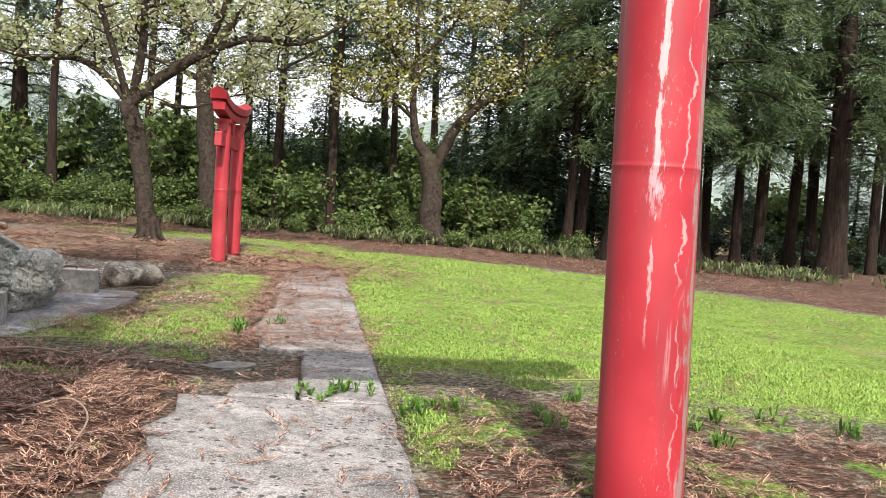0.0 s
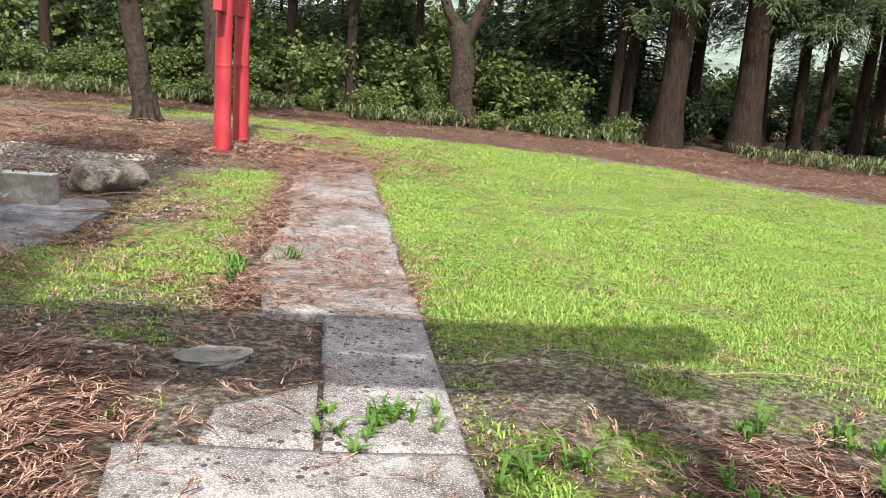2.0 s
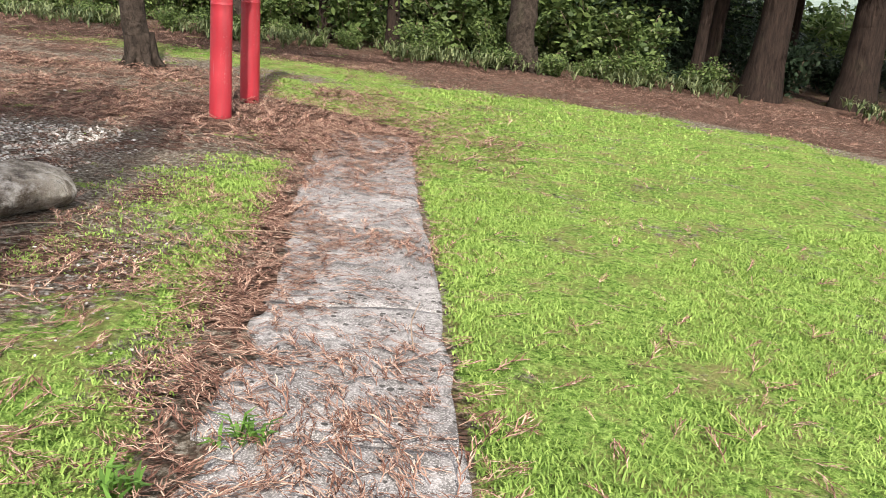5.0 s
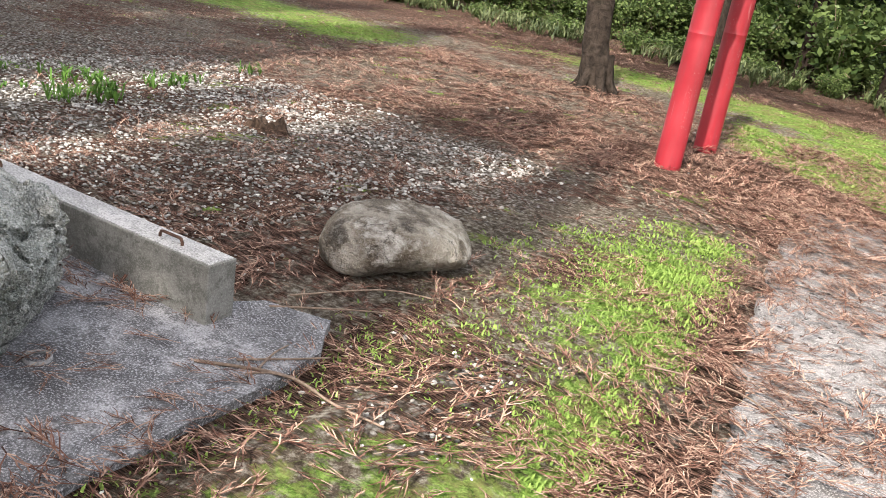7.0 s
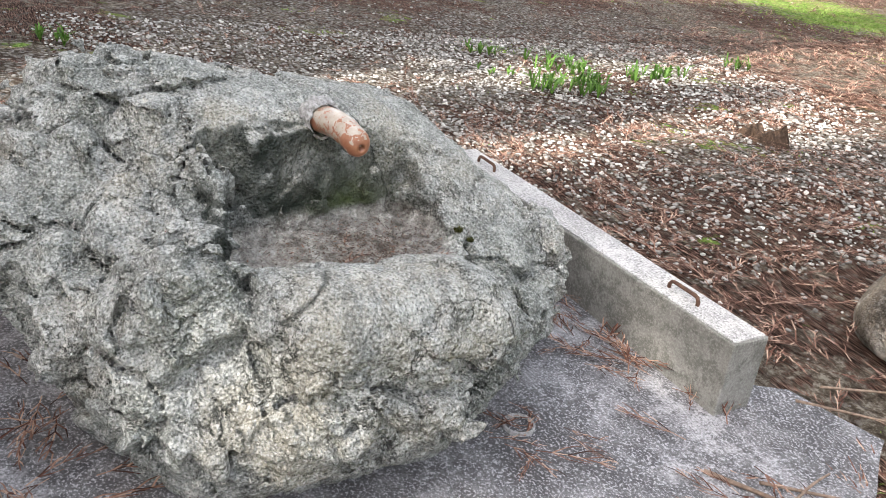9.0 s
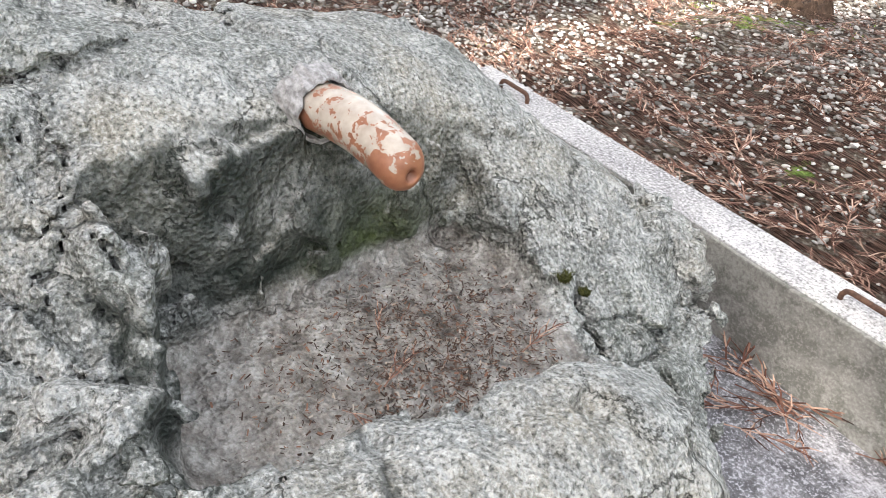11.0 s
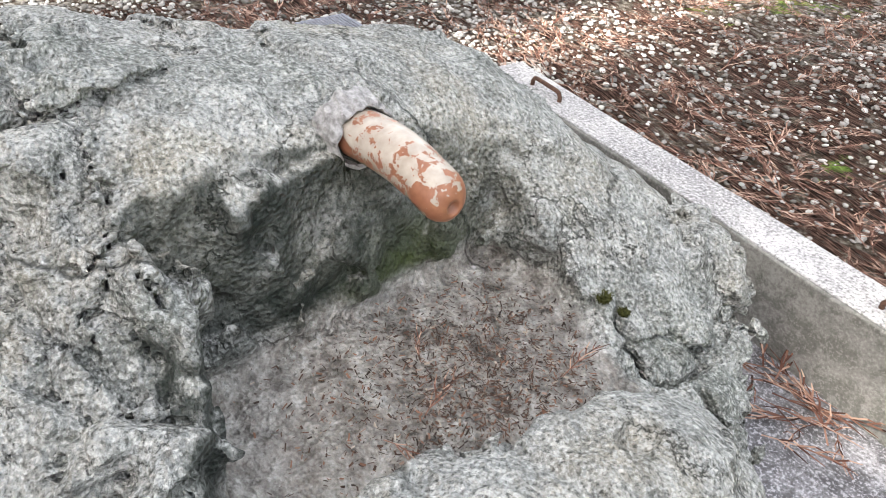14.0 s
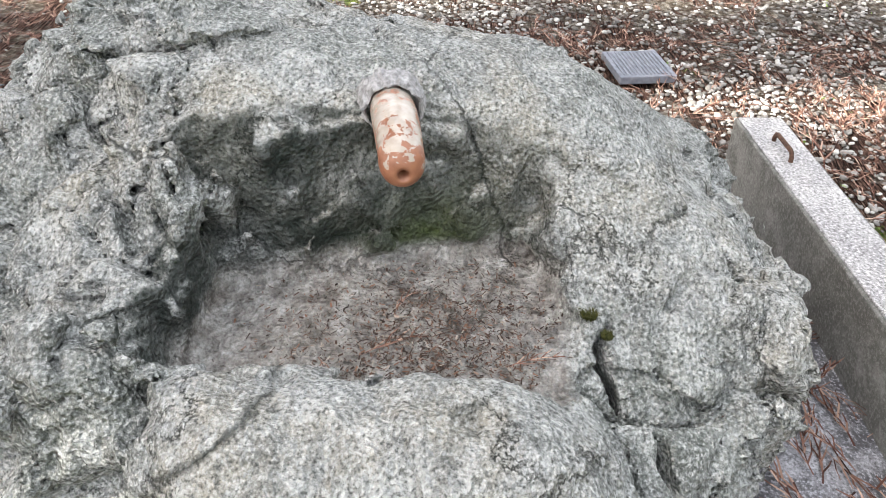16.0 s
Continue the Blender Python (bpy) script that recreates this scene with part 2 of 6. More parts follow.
def ground_mat():
    m, nt, p = nodes_of("ground_soil")
    v = coords(nt)
    at = nt.nodes.new("ShaderNodeAttribute")
    at.attribute_name = "zone"
    sp = nt.nodes.new("ShaderNodeSeparateColor")
    nt.links.new(at.outputs["Color"], sp.inputs[0])
    n_big = noise_tex(nt, v, 1.3, 5, 0.6)
    n_mid = noise_tex(nt, v, 9, 6, 0.7, 0.4)
    n_fine = mixc(nt, 0.5, noise_tex(nt, v, 55, 5, 0.75), noise_tex(nt, v, 190, 3, 0.7))
    needles = None
    for turn, along, across in ((0.3, 11, 150), (1.25, 13, 130), (2.2, 10, 165), (2.8, 14, 120)):
        mp = nt.nodes.new("ShaderNodeMapping")
        mp.inputs["Rotation"].default_value = (0, 0, turn)
        mp.inputs["Scale"].default_value = (along, across, 1)
        nt.links.new(mixc(nt, 0.03, v, noise_tex(nt, v, 3.0, 2)), mp.inputs["Vector"])
        one = noise_tex(nt, mp.outputs["Vector"], 1.0, 2, 0.5)
        needles = one if needles is None else calc(nt, "MAXIMUM", needles, one)
    n_turf = noise_tex(nt, v, 24, 7, 0.82)
    soil = ramp(nt, n_turf, (0.38, (0.060, 0.045, 0.032)), (0.50, (0.19, 0.152, 0.115)), (0.60, (0.50, 0.45, 0.38)))
    lit = ramp(nt, needles, (0.52, (0.030, 0.019, 0.014)), (0.60, (0.150, 0.083, 0.062)), (0.68, (0.30, 0.185, 0.140)), (0.76, (0.52, 0.39, 0.31)))
    grass = ramp(nt, n_turf, (0.38, (0.038, 0.075, 0.012)), (0.5, (0.20, 0.345, 0.060)), (0.60, (0.44, 0.62, 0.16)))
    straw = ramp(nt, noise_tex(nt, v, 3.2, 8, 0.8), (0.47, 0.0), (0.60, 0.8))
    grass = mixc(nt, straw, grass, (0.33, 0.29, 0.12))
    vo = nt.nodes.new("ShaderNodeTexVoronoi")
    vo.inputs["Scale"].default_value = 34
    nt.links.new(v, vo.inputs["Vector"])
    sv = nt.nodes.new("ShaderNodeSeparateColor")
    nt.links.new(vo.outputs["Color"], sv.inputs[0])
    stone = ramp(nt, sv.outputs[0], (0.1, (0.20, 0.18, 0.155)), (0.6, (0.40, 0.365, 0.325)), (0.95, (0.62, 0.59, 0.55)))
    stone = mixc(nt, ramp(nt, vo.outputs["Distance"], (0.32, 0.0), (0.66, 1.0)), stone, (0.085, 0.062, 0.046))

    def over(chan, lo, amount=0.5):
        w = calc(nt, "ADD", chan, calc(nt, "MULTIPLY", calc(nt, "SUBTRACT", n_mid, 0.5), amount * 1.7))
        return ramp(nt, w, (lo, 0.0), (lo + 0.22, 1.0))

    c = mixc(nt, over(sp.outputs[2], 0.42, 1.4), soil, stone)
    c = mixc(nt, over(sp.outputs[1], 0.42, 1.3), c, lit)
    c = mixc(nt, over(sp.outputs[0], 0.30, 1.0), c, grass)
    c = mixc(nt, 1.0, c, ramp(nt, n_big, (0.3, 0.78), (0.7, 1.12)), "MULTIPLY")
    nt.links.new(c, p.inputs["Base Color"])
    p.inputs["Roughness"].default_value = 1.0
    p.inputs["Specular IOR Level"].default_value = 0.1
    bump(nt, p, calc(nt, "ADD", calc(nt, "ADD", n_mid, calc(nt, "MULTIPLY", n_turf, 1.5)), needles), 1.0, 0.050)
    return m


M_GROUND = ground_mat()
M_RED = red_paint_mat("red_paint")
M_RED_DRIP = pole_drip_mat()
M_SLAB = concrete_mat("path_concrete", (0.085, 0.078, 0.076), (0.215, 0.200, 0.198), (0.325, 0.304, 0.297), (0.56, 0.53, 0.52), 0.9)
M_PAD = concrete_mat("pad_concrete", (0.070, 0.070, 0.075), (0.19, 0.187, 0.196), (0.42, 0.41, 0.425), (0.56, 0.55, 0.58), 0.0, 0.9, 0.62)
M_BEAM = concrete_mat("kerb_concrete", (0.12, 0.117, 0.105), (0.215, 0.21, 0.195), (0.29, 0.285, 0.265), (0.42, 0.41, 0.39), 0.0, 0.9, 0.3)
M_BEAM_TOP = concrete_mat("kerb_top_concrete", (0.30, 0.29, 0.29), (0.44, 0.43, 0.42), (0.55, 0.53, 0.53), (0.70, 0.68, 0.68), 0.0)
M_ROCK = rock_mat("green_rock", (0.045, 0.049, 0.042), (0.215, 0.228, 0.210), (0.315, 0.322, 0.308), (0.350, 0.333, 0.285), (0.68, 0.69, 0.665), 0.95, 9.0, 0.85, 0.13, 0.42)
M_BOULDER = rock_mat("brown_boulder_rock", (0.030, 0.023, 0.018), (0.15, 0.122, 0.092), (0.36, 0.32, 0.265), (0.14, 0.110, 0.080), (0.70, 0.66, 0.61), 0.0, 6.0, 0.3, 0.08, 0.75)
M_CEDAR_BARK = bark_mat("cedar_bark", (0.010, 0.007, 0.006), (0.042, 0.028, 0.022), 0.10, 22)
M_CHERRY_BARK = bark_mat("cherry_bark", (0.013, 0.010, 0.008), (0.066, 0.050, 0.040), 0.8, 12)
M_CHERRY_LEAF = leaf_mat("young_leaf", (0.13, 0.16, 0.045), (0.42, 0.44, 0.22), 0.45)
M_BLOSSOM = leaf_mat("pale_blossom", (0.30, 0.32, 0.20), (0.62, 0.60, 0.50), 0.4)
M_FORK_LEAF = leaf_mat("olive_leaf", (0.10, 0.11, 0.018), (0.30, 0.29, 0.07), 0.45)
M_CEDAR_LEAF = leaf_mat("cedar_needles", (0.016, 0.034, 0.013), (0.105, 0.150, 0.062), 0.2)
M_DARK_LEAF = leaf_mat("dark_conifer_needles", (0.010, 0.024, 0.013), (0.050, 0.082, 0.042), 0.2)
M_SHRUB = leaf_mat("shrub_leaf", (0.022, 0.046, 0.012), (0.165, 0.225, 0.070), 0.35)
M_SASA = leaf_mat("bamboo_grass_leaf", (0.035, 0.060, 0.020), (0.21, 0.24, 0.11), 0.3)
M_GRASS = leaf_mat("grass_blade", (0.125, 0.215, 0.036), (0.36, 0.49, 0.12), 0.35, 0.7)
M_WEED = leaf_mat("weed_leaf", (0.055, 0.12, 0.020), (0.15, 0.29, 0.05), 0.35)
M_LITTER = bits_mat("dry_cedar_needles", ((0.0, (0.034, 0.017, 0.013)), (0.30, (0.125, 0.055, 0.038)), (0.70, (0.265, 0.155, 0.115)), (1.0, (0.50, 0.355, 0.27))))
M_PEBBLE = bits_mat("pebble_stone", ((0.0, (0.13, 0.12, 0.105)), (0.4, (0.29, 0.27, 0.25)), (0.8, (0.45, 0.43, 0.40)), (1.0, (0.66, 0.64, 0.60))))
M_STICK = plain_mat("dead_twig_bark", (0.13, 0.085, 0.060), (0.30, 0.22, 0.165), 60)
M_RUST = plain_mat("rusty_iron", (0.055, 0.030, 0.022), (0.16, 0.085, 0.055), 80, 0.85, 0.3)
M_MORTAR = plain_mat("pale_mortar", (0.15, 0.147, 0.143), (0.46, 0.45, 0.45), 90, 0.95, 0.0, 0.8, 0.004)
M_PLATE = plain_mat("grey_cast_lid", (0.16, 0.17, 0.20), (0.26, 0.27, 0.31), 40, 0.6, 0.1)
M_STUMP = bark_mat("rotten_stump", (0.014, 0.010, 0.008), (0.13, 0.085, 0.060), 0.5, 18)
# distance haze is mixed into the hill's pale grey-green colours
M_HILL = plain_mat("hazed_wooded_hill", (0.06, 0.085, 0.072), (0.20, 0.245, 0.22), 0.11, 1.0, 0.0, 1.0, 3.0)


def spout_mat():
    """Cream glaze flaked off orange clay."""
    m, nt, p = nodes_of("flaking_glazed_clay")
    tc = nt.nodes.new("ShaderNodeTexCoord")
    v = tc.outputs["Object"]
    n1 = noise_tex(nt, v, 44, 6, 0.66, 0.4)
    sep = nt.nodes.new("ShaderNodeSeparateXYZ")
    nt.links.new(v, sep.inputs[0])
    f = calc(nt, "ADD", calc(nt, "MULTIPLY", n1, 2.4), calc(nt, "MULTIPLY", sep.outputs[2], 5.0))
    f = calc(nt, "SUBTRACT", f, calc(nt, "MULTIPLY", calc(nt, "SUBTRACT", sep.outputs[0], 0.160, True), 5.0))
    glaze = calc(nt, "MULTIPLY", calc(nt, "SUBTRACT", f, 1.23), 40.0, True)
    clay = ramp(nt, noise_tex(nt, v, 60, 4), (0.3, (0.22, 0.085, 0.045)), (0.7, (0.32, 0.140, 0.078)))
    cream = ramp(nt, noise_tex(nt, v, 40, 4), (0.3, (0.36, 0.305, 0.25)), (0.7, (0.50, 0.445, 0.385)))
    nt.links.new(mixc(nt, glaze, clay, cream), p.inputs["Base Color"])
    nt.links.new(ramp(nt, glaze, (0.0, 0.42), (1.0, 0.26)), p.inputs["Roughness"])
    bump(nt, p, glaze, 0.5, 0.0012)
    return m


M_SPOUT = spout_mat()


# ---- geometry helpers ----
rng = np.random.default_rng(7)


def lattice(ix, iy, iz, seed):
    h = (ix * 374761393 + iy * 668265263 + iz * 1274126177 + seed * 974634541) & 0xFFFFFFFF
    h = ((h ^ (h >> 13)) * 1103515245) & 0xFFFFFFFF
    h = ((h ^ (h >> 16)) * 2246822519) & 0xFFFFFFFF
    return ((h ^ (h >> 15)) & 0xFFFF) / 65535.0


def vnoise(x, y, z, seed=0):
    """Smooth value noise in -1..1, for arrays."""
    fx, fy, fz = np.floor(x), np.floor(y), np.floor(z)
    ix, iy, iz = fx.astype(np.int64), fy.astype(np.int64), fz.astype(np.int64)
    tx, ty, tz = x - fx, y - fy, z - fz
    tx, ty, tz = (t * t * (3 - 2 * t) for t in (tx, ty, tz))
    out = 0
    for a in (0, 1):
        for b in (0, 1):
            for c in (0, 1):
                w = (tx if a else 1 - tx) * (ty if b else 1 - ty) * (tz if c else 1 - tz)
                out = out + w * lattice(ix + a, iy + b, iz + c, seed)
    return out * 2 - 1


def fbm(x, y, z, seed=0, octaves=3):
    s, amp, tot = 0, 1.0, 0.0
    for o in range(octaves):
        s = s + amp * vnoise(x * 2 ** o, y * 2 ** o, z * 2 ** o, seed + o)
        tot += amp
        amp *= 0.5
    return s / tot


def smooth01(x, a, b):
    t = np.clip((np.asarray(x, float) - a) / (b - a), 0, 1)
    return t * t * (3 - 2 * t)


def ground_z(x, y):
    x, y = np.asarray(x, float), np.asarray(y, float)
    ys = np.where(y < 12, y, 12 + 2 * (1 - np.exp(-np.maximum(y - 12, 0) / 2)))
    ys = np.maximum(ys, -3.0)
    xs = 10 * np.tanh(x / 10)
    return 0.086 - 0.0253 * xs - 0.0238 * ys - 0.05 * np.exp(-((x + 3.6) ** 2 + (y - 8) ** 2) / 1.44)


def gz(x, y):
    return float(ground_z(x, y))


def fast_mesh(name, verts, faces, material, smooth=False):
    """A mesh from arrays: faces all with the same number of corners, or a list of such arrays."""
    me = bpy.data.meshes.new(name)
    faces = faces if isinstance(faces, (list, tuple)) else [faces]
    verts = np.asarray(verts, np.float32)
    me.vertices.add(len(verts))
    me.vertices.foreach_set("co", verts.ravel())
    loops = np.concatenate([np.asarray(f, np.int32).ravel() for f in faces])
    starts, at = [], 0
    for f in faces:
        n, k = np.asarray(f).shape
        starts.append(at + np.arange(n) * k)
        at += n * k
    starts = np.concatenate(starts).astype(np.int32)
    me.loops.add(len(loops))
    me.loops.foreach_set("vertex_index", loops)
    me.polygons.add(len(starts))
    me.polygons.foreach_set("loop_start", starts)
    me.polygons.foreach_set("use_smooth", np.full(len(starts), smooth))
    me.update(calc_edges=True)
    me.validate()
    me.materials.append(material)
    return me


def zone_attr(me, r, g, b):
    a = me.color_attributes.new("zone", "FLOAT_COLOR", "POINT")
    a.data.foreach_set("color", np.stack([r, g, b, np.ones_like(r)], 1).astype(np.float32).ravel())


def place(ob, parent=None, at=(0, 0, 0)):
    ob.location = at
    if parent is not None:
        ob.parent = parent
    return ob


def part(name, bm, material, parent, label="", at=(0, 0, 0), smooth=False):
    me = bpy.data.meshes.new(name)
    if smooth:
        for f in bm.faces:
            f.smooth = True
    bm.to_mesh(me)
    bm.free()
    me.materials.append(material)
    ob = place(new(name, me), parent, at)
    return tagged(ob, label) if label else ob


def thing(name, at, label, category, group="", kind=""):
    ob = new(name)
    ob.location = at
    ob.empty_display_size = 0.1
    return tagged(ob, label, category, group, kind)


def tube(points, radii, sides=10, rough=0.0, seed=0, caps=True):
    """A tapered tube along a line: vertices and quads."""
    pts = np.asarray(points, float)
    n = len(pts)
    tang = np.gradient(pts, axis=0)
    tang /= np.linalg.norm(tang, axis=1)[:, None] + 1e-9
    ref = np.array([0.0, 1.0, 0.0]) if abs(tang[0][1]) < 0.9 else np.array([1.0, 0, 0])
    vs = []
    for k in range(n):
        a = np.cross(tang[k], ref)
        a /= np.linalg.norm(a) + 1e-9
        b = np.cross(tang[k], a)
        ang = np.arange(sides) * 2 * np.pi / sides
        r = np.full(sides, float(radii[k]))
        if rough:
            r = r * (1 + rough * vnoise(np.cos(ang) * 2 + seed * 3.1, np.sin(ang) * 2, np.full(sides, k * 0.55), seed))
        vs.append(pts[k] + (np.cos(ang) * r)[:, None] * a + (np.sin(ang) * r)[:, None] * b)
    v = np.concatenate(vs)
    i = np.arange(n - 1)[:, None] * sides
    j = np.arange(sides)[None, :]
    j2 = (j + 1) % sides
    q = np.stack([i + j, i + j2, i + sides + j2, i + sides + j], -1).reshape(-1, 4)
    if caps:
        v = np.concatenate([v, pts[-1:]])
        last = (n - 1) * sides
        t = np.stack([last + np.arange(sides), last + (np.arange(sides) + 1) % sides, np.full(sides, len(v) - 1), np.full(sides, len(v) - 1)], -1)
        tri = t[:, :3]
        return v, q, tri
    return v, q, np.zeros((0, 3), int)


def join_tubes(tubes):
    vs, qs, ts, off = [], [], [], 0
    for v, q, t in tubes:
        vs.append(v)
        qs.append(q + off)
        ts.append(t + off)
        off += len(v)
    return np.concatenate(vs), [np.concatenate(qs), np.concatenate(ts)]


def scatter_templates(templates, pos, yaw, size, tilt=None, seed=0):
    """Copies of small quad templates [(verts, quads)] into one vertex and quad array."""
    r = np.random.default_rng(seed)
    pick = r.integers(0, len(templates), len(pos))
    vs, fs, off = [], [], 0
    for k, (tv, tf) in enumerate(templates):
        sel = np.where(pick == k)[0]
        if not len(sel):
            continue
        c, s = np.cos(yaw[sel]), np.sin(yaw[sel])
        z = np.zeros_like(c)
        o = np.ones_like(c)
        rot = np.stack([np.stack([c, -s, z], -1), np.stack([s, c, z], -1), np.stack([z, z, o], -1)], 1)
        if tilt is not None:
            tx, ty = tilt[sel, 0], tilt[sel, 1]
            cx, sx, cy, sy = np.cos(tx), np.sin(tx), np.cos(ty), np.sin(ty)
            rx = np.stack([np.stack([o, z, z], -1), np.stack([z, cx, -sx], -1), np.stack([z, sx, cx], -1)], 1)
            ry = np.stack([np.stack([cy, z, sy], -1), np.stack([z, o, z], -1), np.stack([-sy, z, cy], -1)], 1)
            rot = rot @ rx @ ry
        v = np.einsum("nij,vj->nvi", rot, tv) * size[sel][:, None, None] + pos[sel][:, None, :]
        f = tf[None] + (np.arange(len(sel)) * len(tv))[:, None, None] + off
        vs.append(v.reshape(-1, 3))
        fs.append(f.reshape(-1, tf.shape[1]))
        off += len(sel) * len(tv)
    return np.concatenate(vs), np.concatenate(fs)


def box_bm(sx, sy, sz, bevel=0.0, seg=2, centre=(0, 0, 0)):
    bm = bmesh.new()
    bmesh.ops.create_cube(bm, size=1.0)
    bmesh.ops.scale(bm, vec=(sx, sy, sz), verts=bm.verts)
    if bevel:
        bmesh.ops.bevel(bm, geom=bm.edges[:], offset=bevel, segments=seg, affect="EDGES", profile=0.6)
    bmesh.ops.translate(bm, vec=centre, verts=bm.verts)
    return bm


def solid_mesh(name, fun, lo, hi, cell, material):
    """A closed skin round the inside (fun < 0) of an implicit solid, by surface nets."""
    axes = [np.arange(a, b + cell, cell) for a, b in zip(lo, hi)]
    X, Y, Z = np.meshgrid(*axes, indexing="ij")
    F = fun(X, Y, Z)
    nx, ny, nz = F.shape
    inside = F < 0
    corners = [(a, b, c) for a in (0, 1) for b in (0, 1) for c in (0, 1)]

    def at(A, o):
        return A[o[0]:nx - 1 + o[0], o[1]:ny - 1 + o[1], o[2]:nz - 1 + o[2]]

    count = sum(at(inside, o).astype(np.int8) for o in corners)
    act = (count > 0) & (count < 8)
    ci, cj, ck = np.nonzero(act)
    idx = -np.ones(act.shape, np.int64)
    idx[ci, cj, ck] = np.arange(len(ci))
    acc = np.zeros((len(ci), 3))
    num = np.zeros(len(ci))
    for a in corners:
        for ax in range(3):
            if a[ax]:
                continue
            b = list(a)
            b[ax] = 1
            fa = F[ci + a[0], cj + a[1], ck + a[2]]
            fb = F[ci + b[0], cj + b[1], ck + b[2]]
            cut = (fa < 0) != (fb < 0)
            t = np.where(cut, fa / np.where(cut, fa - fb, 1), 0)
            p = np.tile(np.array(a, float), (len(ci), 1))
            p[:, ax] += t
            acc[cut] += p[cut]
            num[cut] += 1
    co = acc / num[:, None] + np.stack([ci, cj, ck], 1)
    co = co * cell + np.array(lo)
    quads = []
    for ax in range(3):
        b, c = (ax + 1) % 3, (ax + 2) % 3
        sl0 = [slice(1, -1)] * 3
        sl0[ax] = slice(0, -1)
        sl1 = list(sl0)
        sl1[ax] = slice(1, None)
        s0, s1 = inside[tuple(sl0)], inside[tuple(sl1)]
        for flip, mask in ((False, s0 & ~s1), (True, ~s0 & s1)):
            g = np.stack(np.nonzero(mask), 1)
            g[:, b] += 1
            g[:, c] += 1
            ring = []
            for db, dc in ((-1, -1), (0, -1), (0, 0), (-1, 0)):
                h = g.copy()
                h[:, b] += db
                h[:, c] += dc
                ring.append(idx[h[:, 0], h[:, 1], h[:, 2]])
            q = np.stack(ring, 1)
            quads.append(q[:, ::-1] if flip else q)
    q = np.concatenate(quads)
    q = q[(q >= 0).all(1)]
    return fast_mesh(name, co, q, material, True), co


def smax(values, k):
    """Rounded maximum of several fields."""
    out = values[0]
    for v in values[1:]:
        h = np.clip(0.5 + 0.5 * (v - out) / k, 0, 1)
        out = out * (1 - h) + v * h + k * h * (1 - h)
    return out


def facets(planes, X, Y, Z, k):
    vals = []
    for nx_, ny_, nz_, px, py, pz in planes:
        ln = math.sqrt(nx_ * nx_ + ny_ * ny_ + nz_ * nz_)
        vals.append(((X - px) * nx_ + (Y - py) * ny_ + (Z - pz) * nz_) / ln)
    return smax(vals, k)


# ---- what covers the ground ----
def path_right(y):
    return 0.45 - 0.145 * np.asarray(y, float)


def lawn_amount(x, y):
    """How thick the bright grass stands, 0..1."""
    x, y = np.asarray(x, float), np.asarray(y, float)
    n = fbm(x * 0.8, y * 0.8, x * 0, 3, 3)
    n2 = fbm(x * 2.6, y * 2.6, x * 0, 9, 3)
    far_edge = np.where(x < 1.8, 20.2 + 0.28 * (x + 1), 21.0 - 1.0 * (x - 1.8)) + n * 1.2
    edge = path_right(y) - 2.4 * smooth01(y, 14.6, 17.0)
    right = smooth01(x, edge - 0.04, edge + 0.12 + 0.1 * n2 + 0.6 * smooth01(y, 14, 15))
    near = smooth01(y + 0.30 * np.maximum(x - 0.8, 0), 5.2 + n2 * 0.5, 7.2 + n2 * 0.5)
    main = right * near * smooth01(far_edge - y, 0, 1.4)
    main = main * (0.50 + 0.50 * smooth01(n2 + 0.35 * n, -0.5, 0.1))
    left = smooth01(path_right(y) - 1.0 - x, 0, 0.35) * smooth01(x, -3.5, -2.6) * smooth01(y, 5.6, 7.0) * smooth01(14.0 - y, 0, 2.5)
    left = left * (0.34 + 0.45 * smooth01(n2, -0.3, 0.3)) * (1 - 0.75 * np.exp(-(((x + 2.75) / 0.5) ** 2 + ((y - 9.1) / 0.9) ** 2)))
    band = smooth01(x, -11, -5.5) * smooth01(-1.5 - x, 0, 1.5) * np.exp(-((y - 20.3 + 0.2 * (x + 4)) / 1.1) ** 2) * 0.85
    strip = smooth01(-9 - x, 0, 1.5) * np.exp(-((y - 17.8) / 1.4) ** 2) * 0.8
    tufts = smooth01(n2, 0.25, 0.6) * 0.42 * (x < path_right(y) - 1.1)
    early = right * (1 - near) * smooth01(n2, -0.2, 0.4) * 0.55 * smooth01(y, 2.0, 4.0)
    return np.clip(np.maximum.reduce([main, left, band, strip, tufts, early]), 0, 1)


